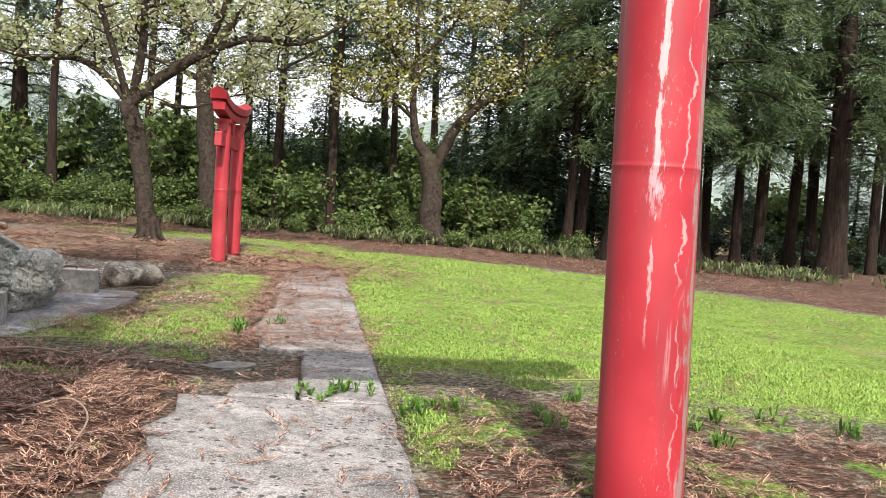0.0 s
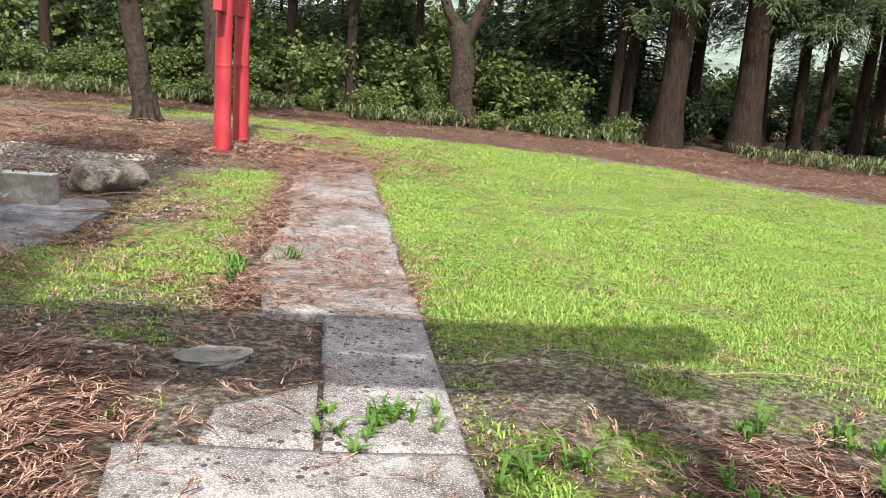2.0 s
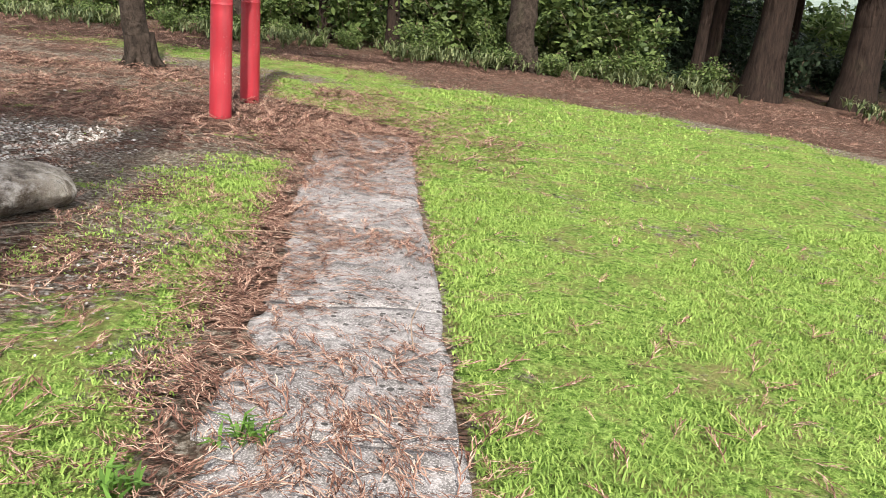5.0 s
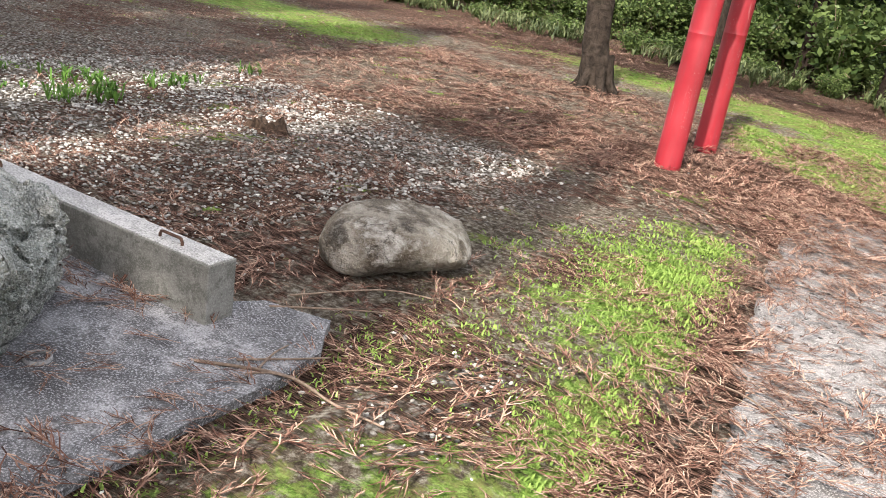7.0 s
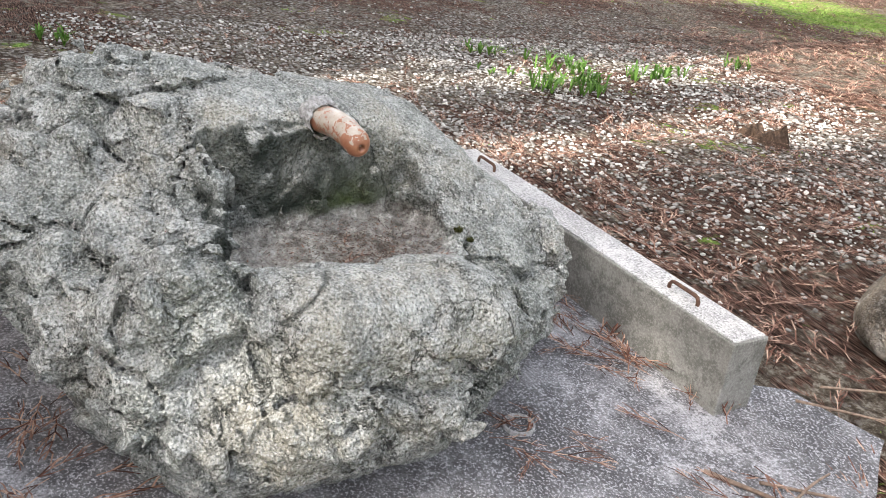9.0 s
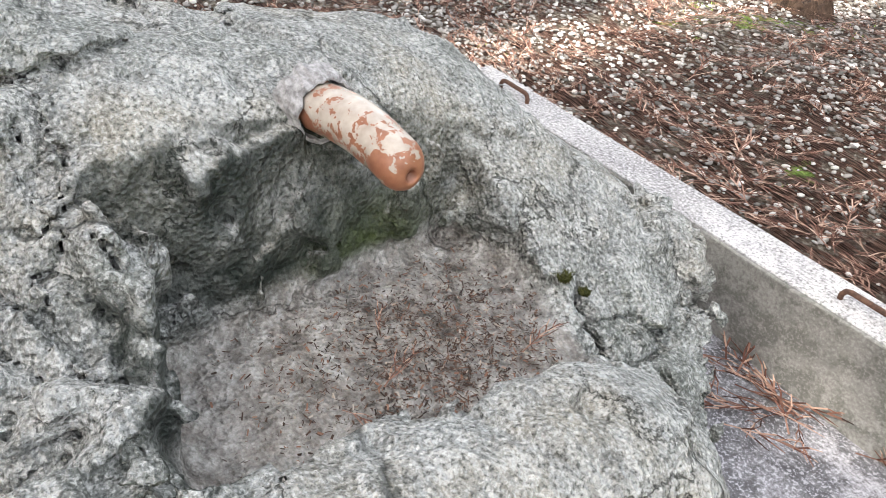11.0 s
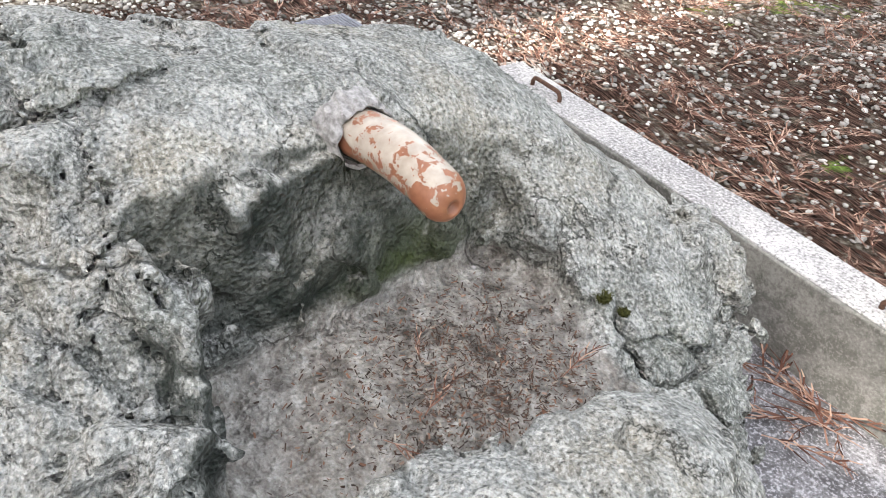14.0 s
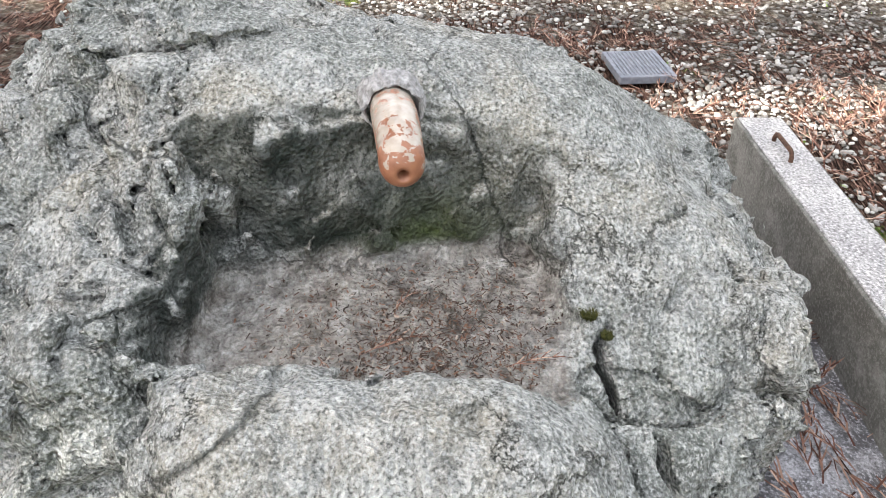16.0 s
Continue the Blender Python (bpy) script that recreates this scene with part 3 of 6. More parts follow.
def litter_amount(x, y):
    """How thick the dry cedar needles lie, 0..1."""
    x, y = np.asarray(x, float), np.asarray(y, float)
    n = fbm(x * 1.1 + 7, y * 1.1, x * 0, 21, 3)
    n2 = fbm(x * 3.0, y * 3.0 + 4, x * 0, 31, 2)
    d = path_right(y) - x
    on_path = smooth01(d, -0.25, 0.0) * smooth01(1.55 - d, 0, 0.3) * smooth01(y, 5.9, 7.0)
    on_path = on_path * (0.62 + 0.38 * smooth01(d + 0.35 * n2, 0.35, 0.75)) * (0.45 + 0.55 * smooth01(n + 0.6 * n2, -0.3, 0.3))
    start = smooth01(d, 1.10, 1.30) * smooth01(6.4 - y, 0, 1.6) * (0.55 + 0.45 * smooth01(n, -0.3, 0.25))
    early_right = smooth01(-d, 0.0, 0.2) * smooth01(5.9 - y - 0.2 * np.maximum(x - 0.8, 0), 0, 1.3) * (0.62 + 0.3 * smooth01(n, -0.2, 0.3))
    left = smooth01(-3.3 - x + 0.5 * n, -0.2, 0.8) * (0.34 + 0.34 * smooth01(n, -0.3, 0.4))
    strip = smooth01(d, 1.1, 1.3) * smooth01(x, -3.6, -3.2) * smooth01(y, 6.0, 7.0) * (0.46 + 0.45 * smooth01(n, -0.2, 0.35))
    gate = np.exp(-(((x + 3.3) / 2.6) ** 2 + ((y - 14.8) / 2.0) ** 2)) * 0.95
    rim = smooth01(y, 18.3, 20.8) + smooth01(y - (21.0 - 1.0 * (x - 1.8)), -0.8, 0.8) * (x > 1.5)
    rim = np.clip(rim, 0, 1) * (0.7 + 0.3 * smooth01(n, -0.3, 0.3))
    pad = ((x > -5.2) & (x < -3.32 + 0.12 * n2) & (y > 6.3) & (y < 8.55)) * 0.9
    return np.clip(np.maximum.reduce([on_path, start, early_right, left, strip, gate, rim, 0.10 + 0.22 * smooth01(n2, 0.15, 0.5)]) - pad, 0, 1)


def gravel_amount(x, y):
    x, y = np.asarray(x, float), np.asarray(y, float)
    n = fbm(x * 0.9, y * 0.9 + 11, x * 0, 41, 3)
    left = smooth01(-3.6 - x, -0.3, 0.5) * smooth01(16 - y, 0, 4) * (0.62 + 0.2 * smooth01(n, -0.3, 0.3))
    spot = np.exp(-(((x + 2.75) / 0.45) ** 2 + ((y - 9.1) / 0.8) ** 2)) * 0.95
    mid = (0.38 + 0.25 * n) * smooth01(path_right(y) - x, 1.1, 1.4)
    return np.clip(np.maximum.reduce([left, spot, mid, 0.25 + 0 * x]), 0, 1)


# ---- ground: one sheet to the horizon ----
def surface_z(X, Y):
    """Height of the uneven soil."""
    Z = ground_z(X, Y)
    near = smooth01(Y, -6, -3) * smooth01(32 - Y, 0, 6)
    rough = (fbm(X * 0.6, Y * 0.6, X * 0, 5, 2) * 0.025 + fbm(X * 3.1, Y * 3.1, X * 0, 6, 2) * 0.016) * near
    d = path_right(Y) - X
    flat = smooth01(np.abs(d - 0.6), 0.6, 0.95)
    padf = 1 - ((X > -5.4) & (X < -2.95) & (Y > 6.0) & (Y < 9.3))
    Z = Z + rough * (0.25 + 0.75 * flat) * (0.2 + 0.8 * padf) - 0.03 * (1 - flat) * (Y < 15) - 0.012 * (1 - padf)
    under = (X > -5.28) & (X < -3.20) & (Y > 6.05) & (Y < 8.78)
    return np.where(under, np.minimum(Z, -0.036 + 0.010 * (Y - 8) - 0.03 * (X + 3.6) - 0.03), Z)


def build_ground():
    far = np.array([4, 9, 18, 35, 70, 140, 300, 700, 1500, 3000.0])
    xs = np.concatenate([-14 - far[::-1], np.arange(-14, 12.01, 0.11), 12 + far])
    ys = np.concatenate([-4 - far[::-1], np.arange(-4, 26.01, 0.11), 26 + far])
    X, Y = np.meshgrid(xs, ys, indexing="ij")
    Z = surface_z(X, Y)
    drop = np.clip((Y - 34) / 60, 0, 1) * 2.5
    Z = Z - drop
    nx, ny = X.shape
    i = np.arange(nx - 1)[:, None] * ny
    j = np.arange(ny - 1)[None, :]
    q = np.stack([i + j, i + ny + j, i + ny + j + 1, i + j + 1], -1).reshape(-1, 4)
    me = fast_mesh("ground", np.stack([X, Y, Z], -1).reshape(-1, 3), q, M_GROUND, True)
    x, y = X.ravel(), Y.ravel()
    deep = smooth01(y, 24, 27)
    zone_attr(me, lawn_amount(x, y) * (1 - deep) + deep * 0.25, litter_amount(x, y), gravel_amount(x, y))
    return tagged(new("ground", me), "shrine ground of grass, needle litter and pebbly soil", "ground", kind="structure")


ground = build_ground()


# ---- hills beyond the trees ----
def build_hill(name, y0, width, height, seed, label):
    xs = np.linspace(-width, width, 90)
    t = np.linspace(0, 1, 14)
    X, T = np.meshgrid(xs, t, indexing="ij")
    crest = height * (0.62 + 0.38 * fbm(X / 70.0, X * 0, X * 0, seed, 4))
    Z = -4 + crest * np.sin(T * np.pi / 2) + 2.2 * fbm(X / 9, T * 9, X * 0, seed + 5, 2) * T
    Y = y0 + T * 120 + 6 * vnoise(X / 20, T * 5, X * 0, seed + 6)
    n, m_ = X.shape
    i = np.arange(n - 1)[:, None] * m_
    j = np.arange(m_ - 1)[None, :]
    q = np.stack([i + j, i + m_ + j, i + m_ + j + 1, i + j + 1], -1).reshape(-1, 4)
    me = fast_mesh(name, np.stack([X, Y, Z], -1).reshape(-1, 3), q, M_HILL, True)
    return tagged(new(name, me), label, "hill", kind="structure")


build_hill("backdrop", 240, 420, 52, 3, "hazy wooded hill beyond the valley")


# ---- concrete path ----
PATH_DIR = Vector((-0.1435, 0.98965, 0))
PATH_SIDE = Vector((0.98965, 0.1435, 0))
path = thing("pavement_path", (0, 0, 0), "cracked old concrete path strewn with dry needles", "path", kind="structure")


def slab(y0, y1, left, right, seed, lift=0.035, skew=0.0, ragged=0.035):
    """One cast slab between two lines across the path; left and right: metres from the path's right edge."""
    nu, nv = 26, max(8, int((y1 - y0) / 0.045))
    u = np.linspace(-left, -right, nu)
    v = np.linspace(0, (y1 - y0) / 0.98965, nv)
    U, V = np.meshgrid(u, v, indexing="ij")
    edge = fbm(V * 3.0, V * 0 + seed, V * 0, seed, 4)
    edge2 = fbm(U * 3.0 + 9, U * 0 + seed, U * 0, seed + 3, 4)
    wl_ = np.linspace(1, 0, nu)[:, None] ** 2
    wr_ = np.linspace(0, 1, nu)[:, None] ** 6
    U = U + wl_ * edge * ragged * 2.4 + wr_ * edge * ragged * 0.5
    ev = np.linspace(-1, 1, nv)[None, :]
    V = V + np.sign(ev) * np.abs(ev) ** 8 * edge2 * ragged
    V = V + skew * np.linspace(-0.35, 1, nu)[:, None] * np.linspace(0, 1, nv)[None, :]
    X0, Y0 = 0.45 - 0.145 * y0, y0
    X = X0 + U * PATH_SIDE.x + V * PATH_DIR.x
    Y = Y0 + U * PATH_SIDE.y + V * PATH_DIR.y
    tilt = 0.003 * math.sin(seed * 7.7)
    Z = ground_z(X, Y) + lift - 0.012 + tilt * (U + 0.5) + 0.008 * fbm(X * 2, Y * 2, X * 0, 5, 3) + 0.002 * fbm(X * 9, Y * 9, X * 0, 6, 2)
    border = np.minimum(np.minimum(np.arange(nu)[:, None], np.arange(nu)[::-1][:, None]), np.minimum(np.arange(nv)[None, :], np.arange(nv)[::-1][None, :]))
    Z = Z - 0.006 * (border == 0)
    top = np.stack([X, Y, Z], -1).reshape(-1, 3)
    i = np.arange(nu - 1)[:, None] * nv
    j = np.arange(nv - 1)[None, :]
    q = np.stack([i + j, i + nv + j, i + nv + j + 1, i + j + 1], -1).reshape(-1, 4)
    g = np.arange(nu * nv).reshape(nu, nv)
    ring = np.concatenate([g[:, 0], g[-1, 1:], g[-2::-1, -1], g[0, -2:0:-1]])
    low = top[ring] - np.array([0, 0, 0.10])
    k = np.arange(len(ring))
    k2 = (k + 1) % len(ring)
    side = np.stack([ring[k], nu * nv + k, nu * nv + k2, ring[k2]], 1)
    me = fast_mesh("slab", np.concatenate([top, low]), np.concatenate([q, side]), M_SLAB, True)
    return place(new("slab", me), path)


for k, (a, b, l, r) in enumerate((
        (-3.4, -1.3, 1.16, 0.0), (-1.28, 0.75, 1.15, 0.0), (0.77, 2.75, 1.14, 0.0), (2.76, 4.79, 1.17, 0.0),
        (4.81, 5.21, 0.90, 0.53), (4.81, 6.42, 0.515, 0.0), (6.43, 7.75, 0.86, 0.0),
        (7.78, 9.1, 0.90, 0.01), (9.13, 10.6, 0.92, 0.0), (10.63, 12.2, 0.95, 0.02), (12.23, 13.5, 0.92, 0.0), (13.53, 14.6, 0.85, 0.03))):
    slab(a, b, l, r, k + 2, 0.026, (0.0, 0.22)[k == 4], 0.012 if k in (4, 5) else 0.030 if k < 6 else 0.050)


# ---- gates ----
def pole_bm(r0, r1, height, rings):
    """A pipe post with welded seams and a rounded foot."""
    zs = [0.0, 0.02]
    rs = [r0 * 1.01, r0]
    for s in rings:
        for dz, dr in ((-0.008, 0), (-0.003, 0.0018), (0.003, 0.0018), (0.008, 0)):
            zs.append(s + dz)
            rs.append(r0 + (r1 - r0) * s / height + dr)
    for z in np.arange(0.08, height, 0.06):
        if all(abs(z - s) > 0.02 for s in rings):
            zs.append(z)
            rs.append(r0 + (r1 - r0) * z / height)
    zs += [height]
    rs += [r1]
    order = np.argsort(zs)
    bm = bmesh.new()
    prev = None
    for k in order:
        ringv = [bm.verts.new((rs[k] * math.cos(a), rs[k] * math.sin(a), zs[k])) for a in np.arange(40) * math.tau / 40]
        if prev:
            for i in range(40):
                bm.faces.new((prev[i], prev[(i + 1) % 40], ringv[(i + 1) % 40], ringv[i]))
        prev = ringv
    bm.faces.new(prev)
    return bm


def lintel_bm(length, y_w, z0, h, rise, over=0.0, peak=0.0):
    """A beam along x that sweeps up at both ends; peak: the ridge's extra height on top."""
    n = 24
    bm = bmesh.new()
    prev = None
    for k in range(n + 1):
        s = -1 + 2 * k / n
        x = s * length / 2
        up = rise * abs(s) ** 2.6
        slant = over * s
        prof = [(-y_w / 2, 0), (y_w / 2, 0), (y_w / 2 * 1.06, h * 0.8), (0, h + peak), (-y_w / 2 * 1.06, h * 0.8)]
        ringv = [bm.verts.new((x + slant * (pz / h), py, z0 + up + pz)) for py, pz in prof]
        if prev:
            for i in range(5):
                bm.faces.new((prev[i], ringv[i], ringv[(i + 1) % 5], prev[(i + 1) % 5]))
        else:
            bm.faces.new(ringv[::-1])
        prev = ringv
    bm.faces.new(prev)
    bmesh.ops.recalc_face_normals(bm, faces=bm.faces[:])
    return bm


def torii(at, turn, span, r, h, kasagi_len, label, mat_first, seams, sink=0.06):
    """A two-post gate: its span lies along its own x axis, the first post at x = 0."""
    t = thing("torii_gate", at, label, "shrine gate", "red gates")
    t.rotation_euler = (0, 0, turn)
    lean = 0.022 * h
    for k, (x, s) in enumerate(((0.0, 1), (span, -1))):
        bm = pole_bm(r, r * 0.92, h + sink, seams)
        bmesh.ops.transform(bm, matrix=Matrix.Shear("XY", 4, (s * lean / h, 0)), verts=bm.verts)
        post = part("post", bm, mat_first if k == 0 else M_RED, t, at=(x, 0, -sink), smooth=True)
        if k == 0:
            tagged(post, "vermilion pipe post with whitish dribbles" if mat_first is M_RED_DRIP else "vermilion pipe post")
        rb = bmesh.new()
        bmesh.ops.create_cone(rb, cap_ends=True, segments=36, radius1=r * 1.12, radius2=r * 1.22, depth=0.07)
        part("collar", rb, M_RED, t, at=(x + s * lean, 0, h - 0.035), smooth=False)
        part("wedge", box_bm(0.05, r * 1.1, 0.05, 0.008, 2), M_RED, t, at=(x + s * (lean * 0.8) - s * r * 0.98, 0, h - 0.20))
    mid = span / 2
    part("tie_beam", box_bm(span + 0.86, r * 0.95, 0.24, 0.012, 2), M_RED, t, at=(mid, 0, h - 0.36))
    part("centre_strut", box_bm(0.16, r * 0.9, 0.27, 0.01, 2), M_RED, t, at=(mid, 0, h - 0.105))
    part("lower_lintel", lintel_bm(kasagi_len * 0.94, r * 1.6, h, 0.15, 0.12, 0.03), M_RED, t, at=(mid, 0, 0.0))
    part("top_lintel", lintel_bm(kasagi_len, r * 2.1, h + 0.152, 0.15, 0.14, 0.06, 0.05), M_RED, t, at=(mid, 0, 0.0))
    return t


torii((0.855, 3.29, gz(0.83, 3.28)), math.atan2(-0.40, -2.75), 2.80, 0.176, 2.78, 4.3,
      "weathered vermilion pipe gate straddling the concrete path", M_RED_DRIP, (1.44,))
torii((-3.83, 14.45, gz(-3.83, 14.45)), math.atan2(1.45, -0.10), 1.46, 0.125, 2.46, 2.55,
      "smaller vermilion pipe gate among red needle litter", M_RED, (1.3,))


# ---- stone basin ----
def near_skin(F, band, X, Y, Z, relief):
    """Adds relief to a field, only where it can move the skin."""
    sel = np.abs(F) < band
    F = F.copy()
    F[sel] += relief(X[sel], Y[sel], Z[sel]) * (1 - smooth01(np.abs(F[sel]), 0.6 * band, band))
    return F


def chipped(x, y, z, seed, tilt, stepped):
    """Angular flakes: in each cell of a scattered net the skin leans and steps in its own way. Also gives the nearness to a crack."""
    fx, fy, fz = np.floor(x).astype(np.int64), np.floor(y).astype(np.int64), np.floor(z).astype(np.int64)
    d1 = np.full(x.shape, 9.0)
    d2 = np.full(x.shape, 9.0)
    best = np.zeros(x.shape, np.int64)
    offs = [(a, b, c) for a in (-1, 0, 1) for b in (-1, 0, 1) for c in (-1, 0, 1)]
    for k, (a, b, c) in enumerate(offs):
        ix, iy, iz = fx + a, fy + b, fz + c
        d = (x - ix - lattice(ix, iy, iz, seed)) ** 2 + (y - iy - lattice(ix, iy, iz, seed + 1)) ** 2 + (z - iz - lattice(ix, iy, iz, seed + 2)) ** 2
        near = d < d1
        d2 = np.where(near, d1, np.minimum(d2, d))
        best[near] = k
        d1 = np.where(near, d, d1)
    o = np.array(offs)[best]
    ix, iy, iz = fx + o[:, 0], fy + o[:, 1], fz + o[:, 2]
    dx, dy, dz = x - ix - lattice(ix, iy, iz, seed), y - iy - lattice(ix, iy, iz, seed + 1), z - iz - lattice(ix, iy, iz, seed + 2)
    lean = ((lattice(ix, iy, iz, seed + 3) - 0.5) * dx + (lattice(ix, iy, iz, seed + 4) - 0.5) * dy + (lattice(ix, iy, iz, seed + 5) - 0.5) * dz) * 2 * tilt
    return lean + (lattice(ix, iy, iz, seed + 6) - 0.5) * stepped, np.sqrt(d2) - np.sqrt(d1)


def ruggedness(b, r, z):
    """1 on the flaked flanks of the stone, near 0 on its worn back and lip."""
    left = smooth01(-0.20 - r, 0, 0.14)
    low = smooth01(0.40 - z + 0.08 * smooth01(-0.1 - r, 0, 0.2), 0, 0.10)
    right = 0.6 * smooth01(r, 0.36, 0.50) * smooth01(0.52 - z, 0, 0.12)
    top = smooth01(z, 0.66, 0.72) * smooth01(r, -0.36, -0.22)
    return np.clip(np.maximum.reduce([left, low, right]) * (1 - 0.75 * top), 0.10, 1)


def stone_relief(x, y, z):
    b, r = -(x + 4.1), y - 7.7
    rug = ruggedness(b, r, z)
    w = [0.055 * fbm(x * 6, y * 6, z * 6, sd, 3) for sd in (55, 57, 59)]
    wx, wy, wz = x + w[0], y + w[1], z + w[2]
    wob = fbm(x * 3.0, y * 3.0, z * 3.0, 50, 3)
    big, crack = chipped(wx * 5.0, wy * 5.0, wz * 6.5, 610, 0.55, 0.35)
    mid, crack_m = chipped(wx * 10.5, wy * 10.5, wz * 14, 625, 0.6, 0.4)
    small, crack_s = chipped(wx * 24, wy * 24, wz * 30, 640, 0.6, 0.5)
    low = 0.25 + 0.75 * smooth01(z, 0.03, 0.2)
    gate = smooth01(vnoise(x * 4.1, y * 4.1, z * 4.1, 66), -0.15, 0.2)
    deep = (1 - smooth01(crack, 0.0, 0.10)) * gate
    thin = (1 - smooth01(crack_m, 0.0, 0.09)) * (1 - 0.6 * gate)
    pits = smooth01(vnoise(x * 38, y * 38, z * 38, 72), 0.45, 0.8)
    fine = fbm(x * 30, y * 30, z * 30, 70, 3)
    return (wob * 0.030 + low * (big * 0.075 * (0.25 + 0.75 * rug) + mid * 0.064 * rug + small * 0.027 * (0.12 + 0.88 * rug))
            + deep * 0.048 * rug + thin * 0.026 * rug + pits * 0.006 + fine * 0.006)


def blend_min(a, c, k):
    """Rounded union of two fields."""
    h = np.clip(0.5 + 0.5 * (c - a) / k, 0, 1)
    return c * (1 - h) + a * h - k * h * (1 - h)


def basin_floor(b):
    return 0.430 + 0.12 * (b - 0.1)


def basin_field(X, Y, Z):
    b, r = -(X + 4.1), Y - 7.7
    planes = (
        (-0.05, 0.12, 1.0, 0.155, -0.122, 0.738), (-0.63, 0.24, 1.0, 0.003, 0.309, 0.512), (-0.58, -0.5, 1.0, 0.04, -0.279, 0.672),
        (-0.97, 0, 0.25, -0.565, 0, 0.28), (-0.664, -0.747, 0.1, -0.46, -0.48, 0.25), (-0.45, -0.89, 0.05, -0.10, -0.67, 0.2),
        (-0.776, 0.63, 0.05, -0.41, 0.35, 0.22), (0, 1, 0.1, 0.2, 0.77, 0.25), (0.0, 0.62, 0.75, 0.15, 0.46, 0.60),
        (-0.8, 0, -0.6, -0.56, 0, 0.15), (-0.62, -0.70, -0.36, -0.46, -0.48, 0.22), (-0.70, 0.55, -0.42, -0.41, 0.35, 0.15), (-0.2, -0.9, -0.4, 0.02, -0.71, 0.25),
        (-0.75, -0.35, 0.56, -0.465, -0.334, 0.295), (0, -0.72, 0.69, 0.3, -0.62, 0.72), (0, -1, 0, 0, -0.87, 0), (1, 0, 0.3, 0.62, 0, 0.5), (0.6, 0.25, 0.8, 0.42, 0, 0.785), (0, 0, -1, 0, 0, -0.14))
    body = facets(planes, b, r, Z, 0.05)
    # the rounded lip and the knuckle at the hollow's near corner stand proud of the flank
    along = np.clip(r, -0.20, 0.22)
    lip = np.sqrt((b + 0.362 - 0.03 * along) ** 2 * 0.72 + (r - along) ** 2 + (Z - 0.358 + 0.05 * along) ** 2) - 0.138
    body = blend_min(body, lip, 0.05)
    body = body - 0.022 * np.exp(-((b - 0.155) ** 2 + (r - 0.02) ** 2) / 0.012) * smooth01(Z, 0.55, 0.62)
    knuckle = np.sqrt((b + 0.26) ** 2 + (r + 0.385) ** 2 + (Z - 0.445) ** 2) - 0.105
    body = blend_min(body, knuckle, 0.05)
    bend = 0.012 * np.sin(b * 31) + 0.007 * np.sin(b * 67 + Z * 25) + 0.008 * np.sin(Z * 38)
    cleft = np.abs((b + 0.10) * 0.42 + (r - 0.375) + bend) - 0.006 - 0.005 * np.sin(b * 43 + 1)
    cleft = np.maximum(cleft, np.maximum(b + 0.06, -(b + 0.50)))
    cleft = np.maximum(cleft, 0.26 - Z)
    # the flank falls back in a ledge at its near corner
    body = body + 0.15 * np.exp(-((b + 0.485) ** 2 + (r + 0.340) ** 2) / 0.011) * smooth01(Z, 0.16, 0.32)
    body = near_skin(body, 0.09, X, Y, Z, stone_relief)
    hollow = facets(((1, -0.20, -0.20, 0.075, 0.0, 0.52), (-1, 0.0, -0.2, -0.280, 0.0, 0.48), (0.12, -1, -0.16, -0.05, -0.283, 0.56),
                     (0.35, 1, -0.17, 0.05, 0.305, 0.55), (0.12, 0.0, -1, 0.1, 0.0, 0.430)), b, r, Z, 0.024)

    def tooled(x, y, z):
        up = smooth01(z - basin_floor(-(x + 4.1)), 0.01, 0.06)
        return (fbm(x * 8, y * 8, z * 6, 90, 3) * 0.014 * (0.25 + 0.75 * up) + chipped(x * 15, y * 15, z * 10, 96, 0.7, 0.6)[0] * 0.050 * up
                + chipped(x * 34, y * 34, z * 24, 97, 0.6, 0.5)[0] * 0.014 * up + fbm(x * 30, y * 30, z * 30, 98, 2) * 0.005)

    hollow = near_skin(hollow, 0.06, X, Y, Z, tooled)
    nick = np.sqrt(((b + 0.363) / 0.022) ** 2 + ((r - 0.173) / 0.036) ** 2 + ((Z - 0.49) / 0.022) ** 2) * 0.02 - 0.02
    return smax([body, -hollow, -nick, -cleft], 0.006)


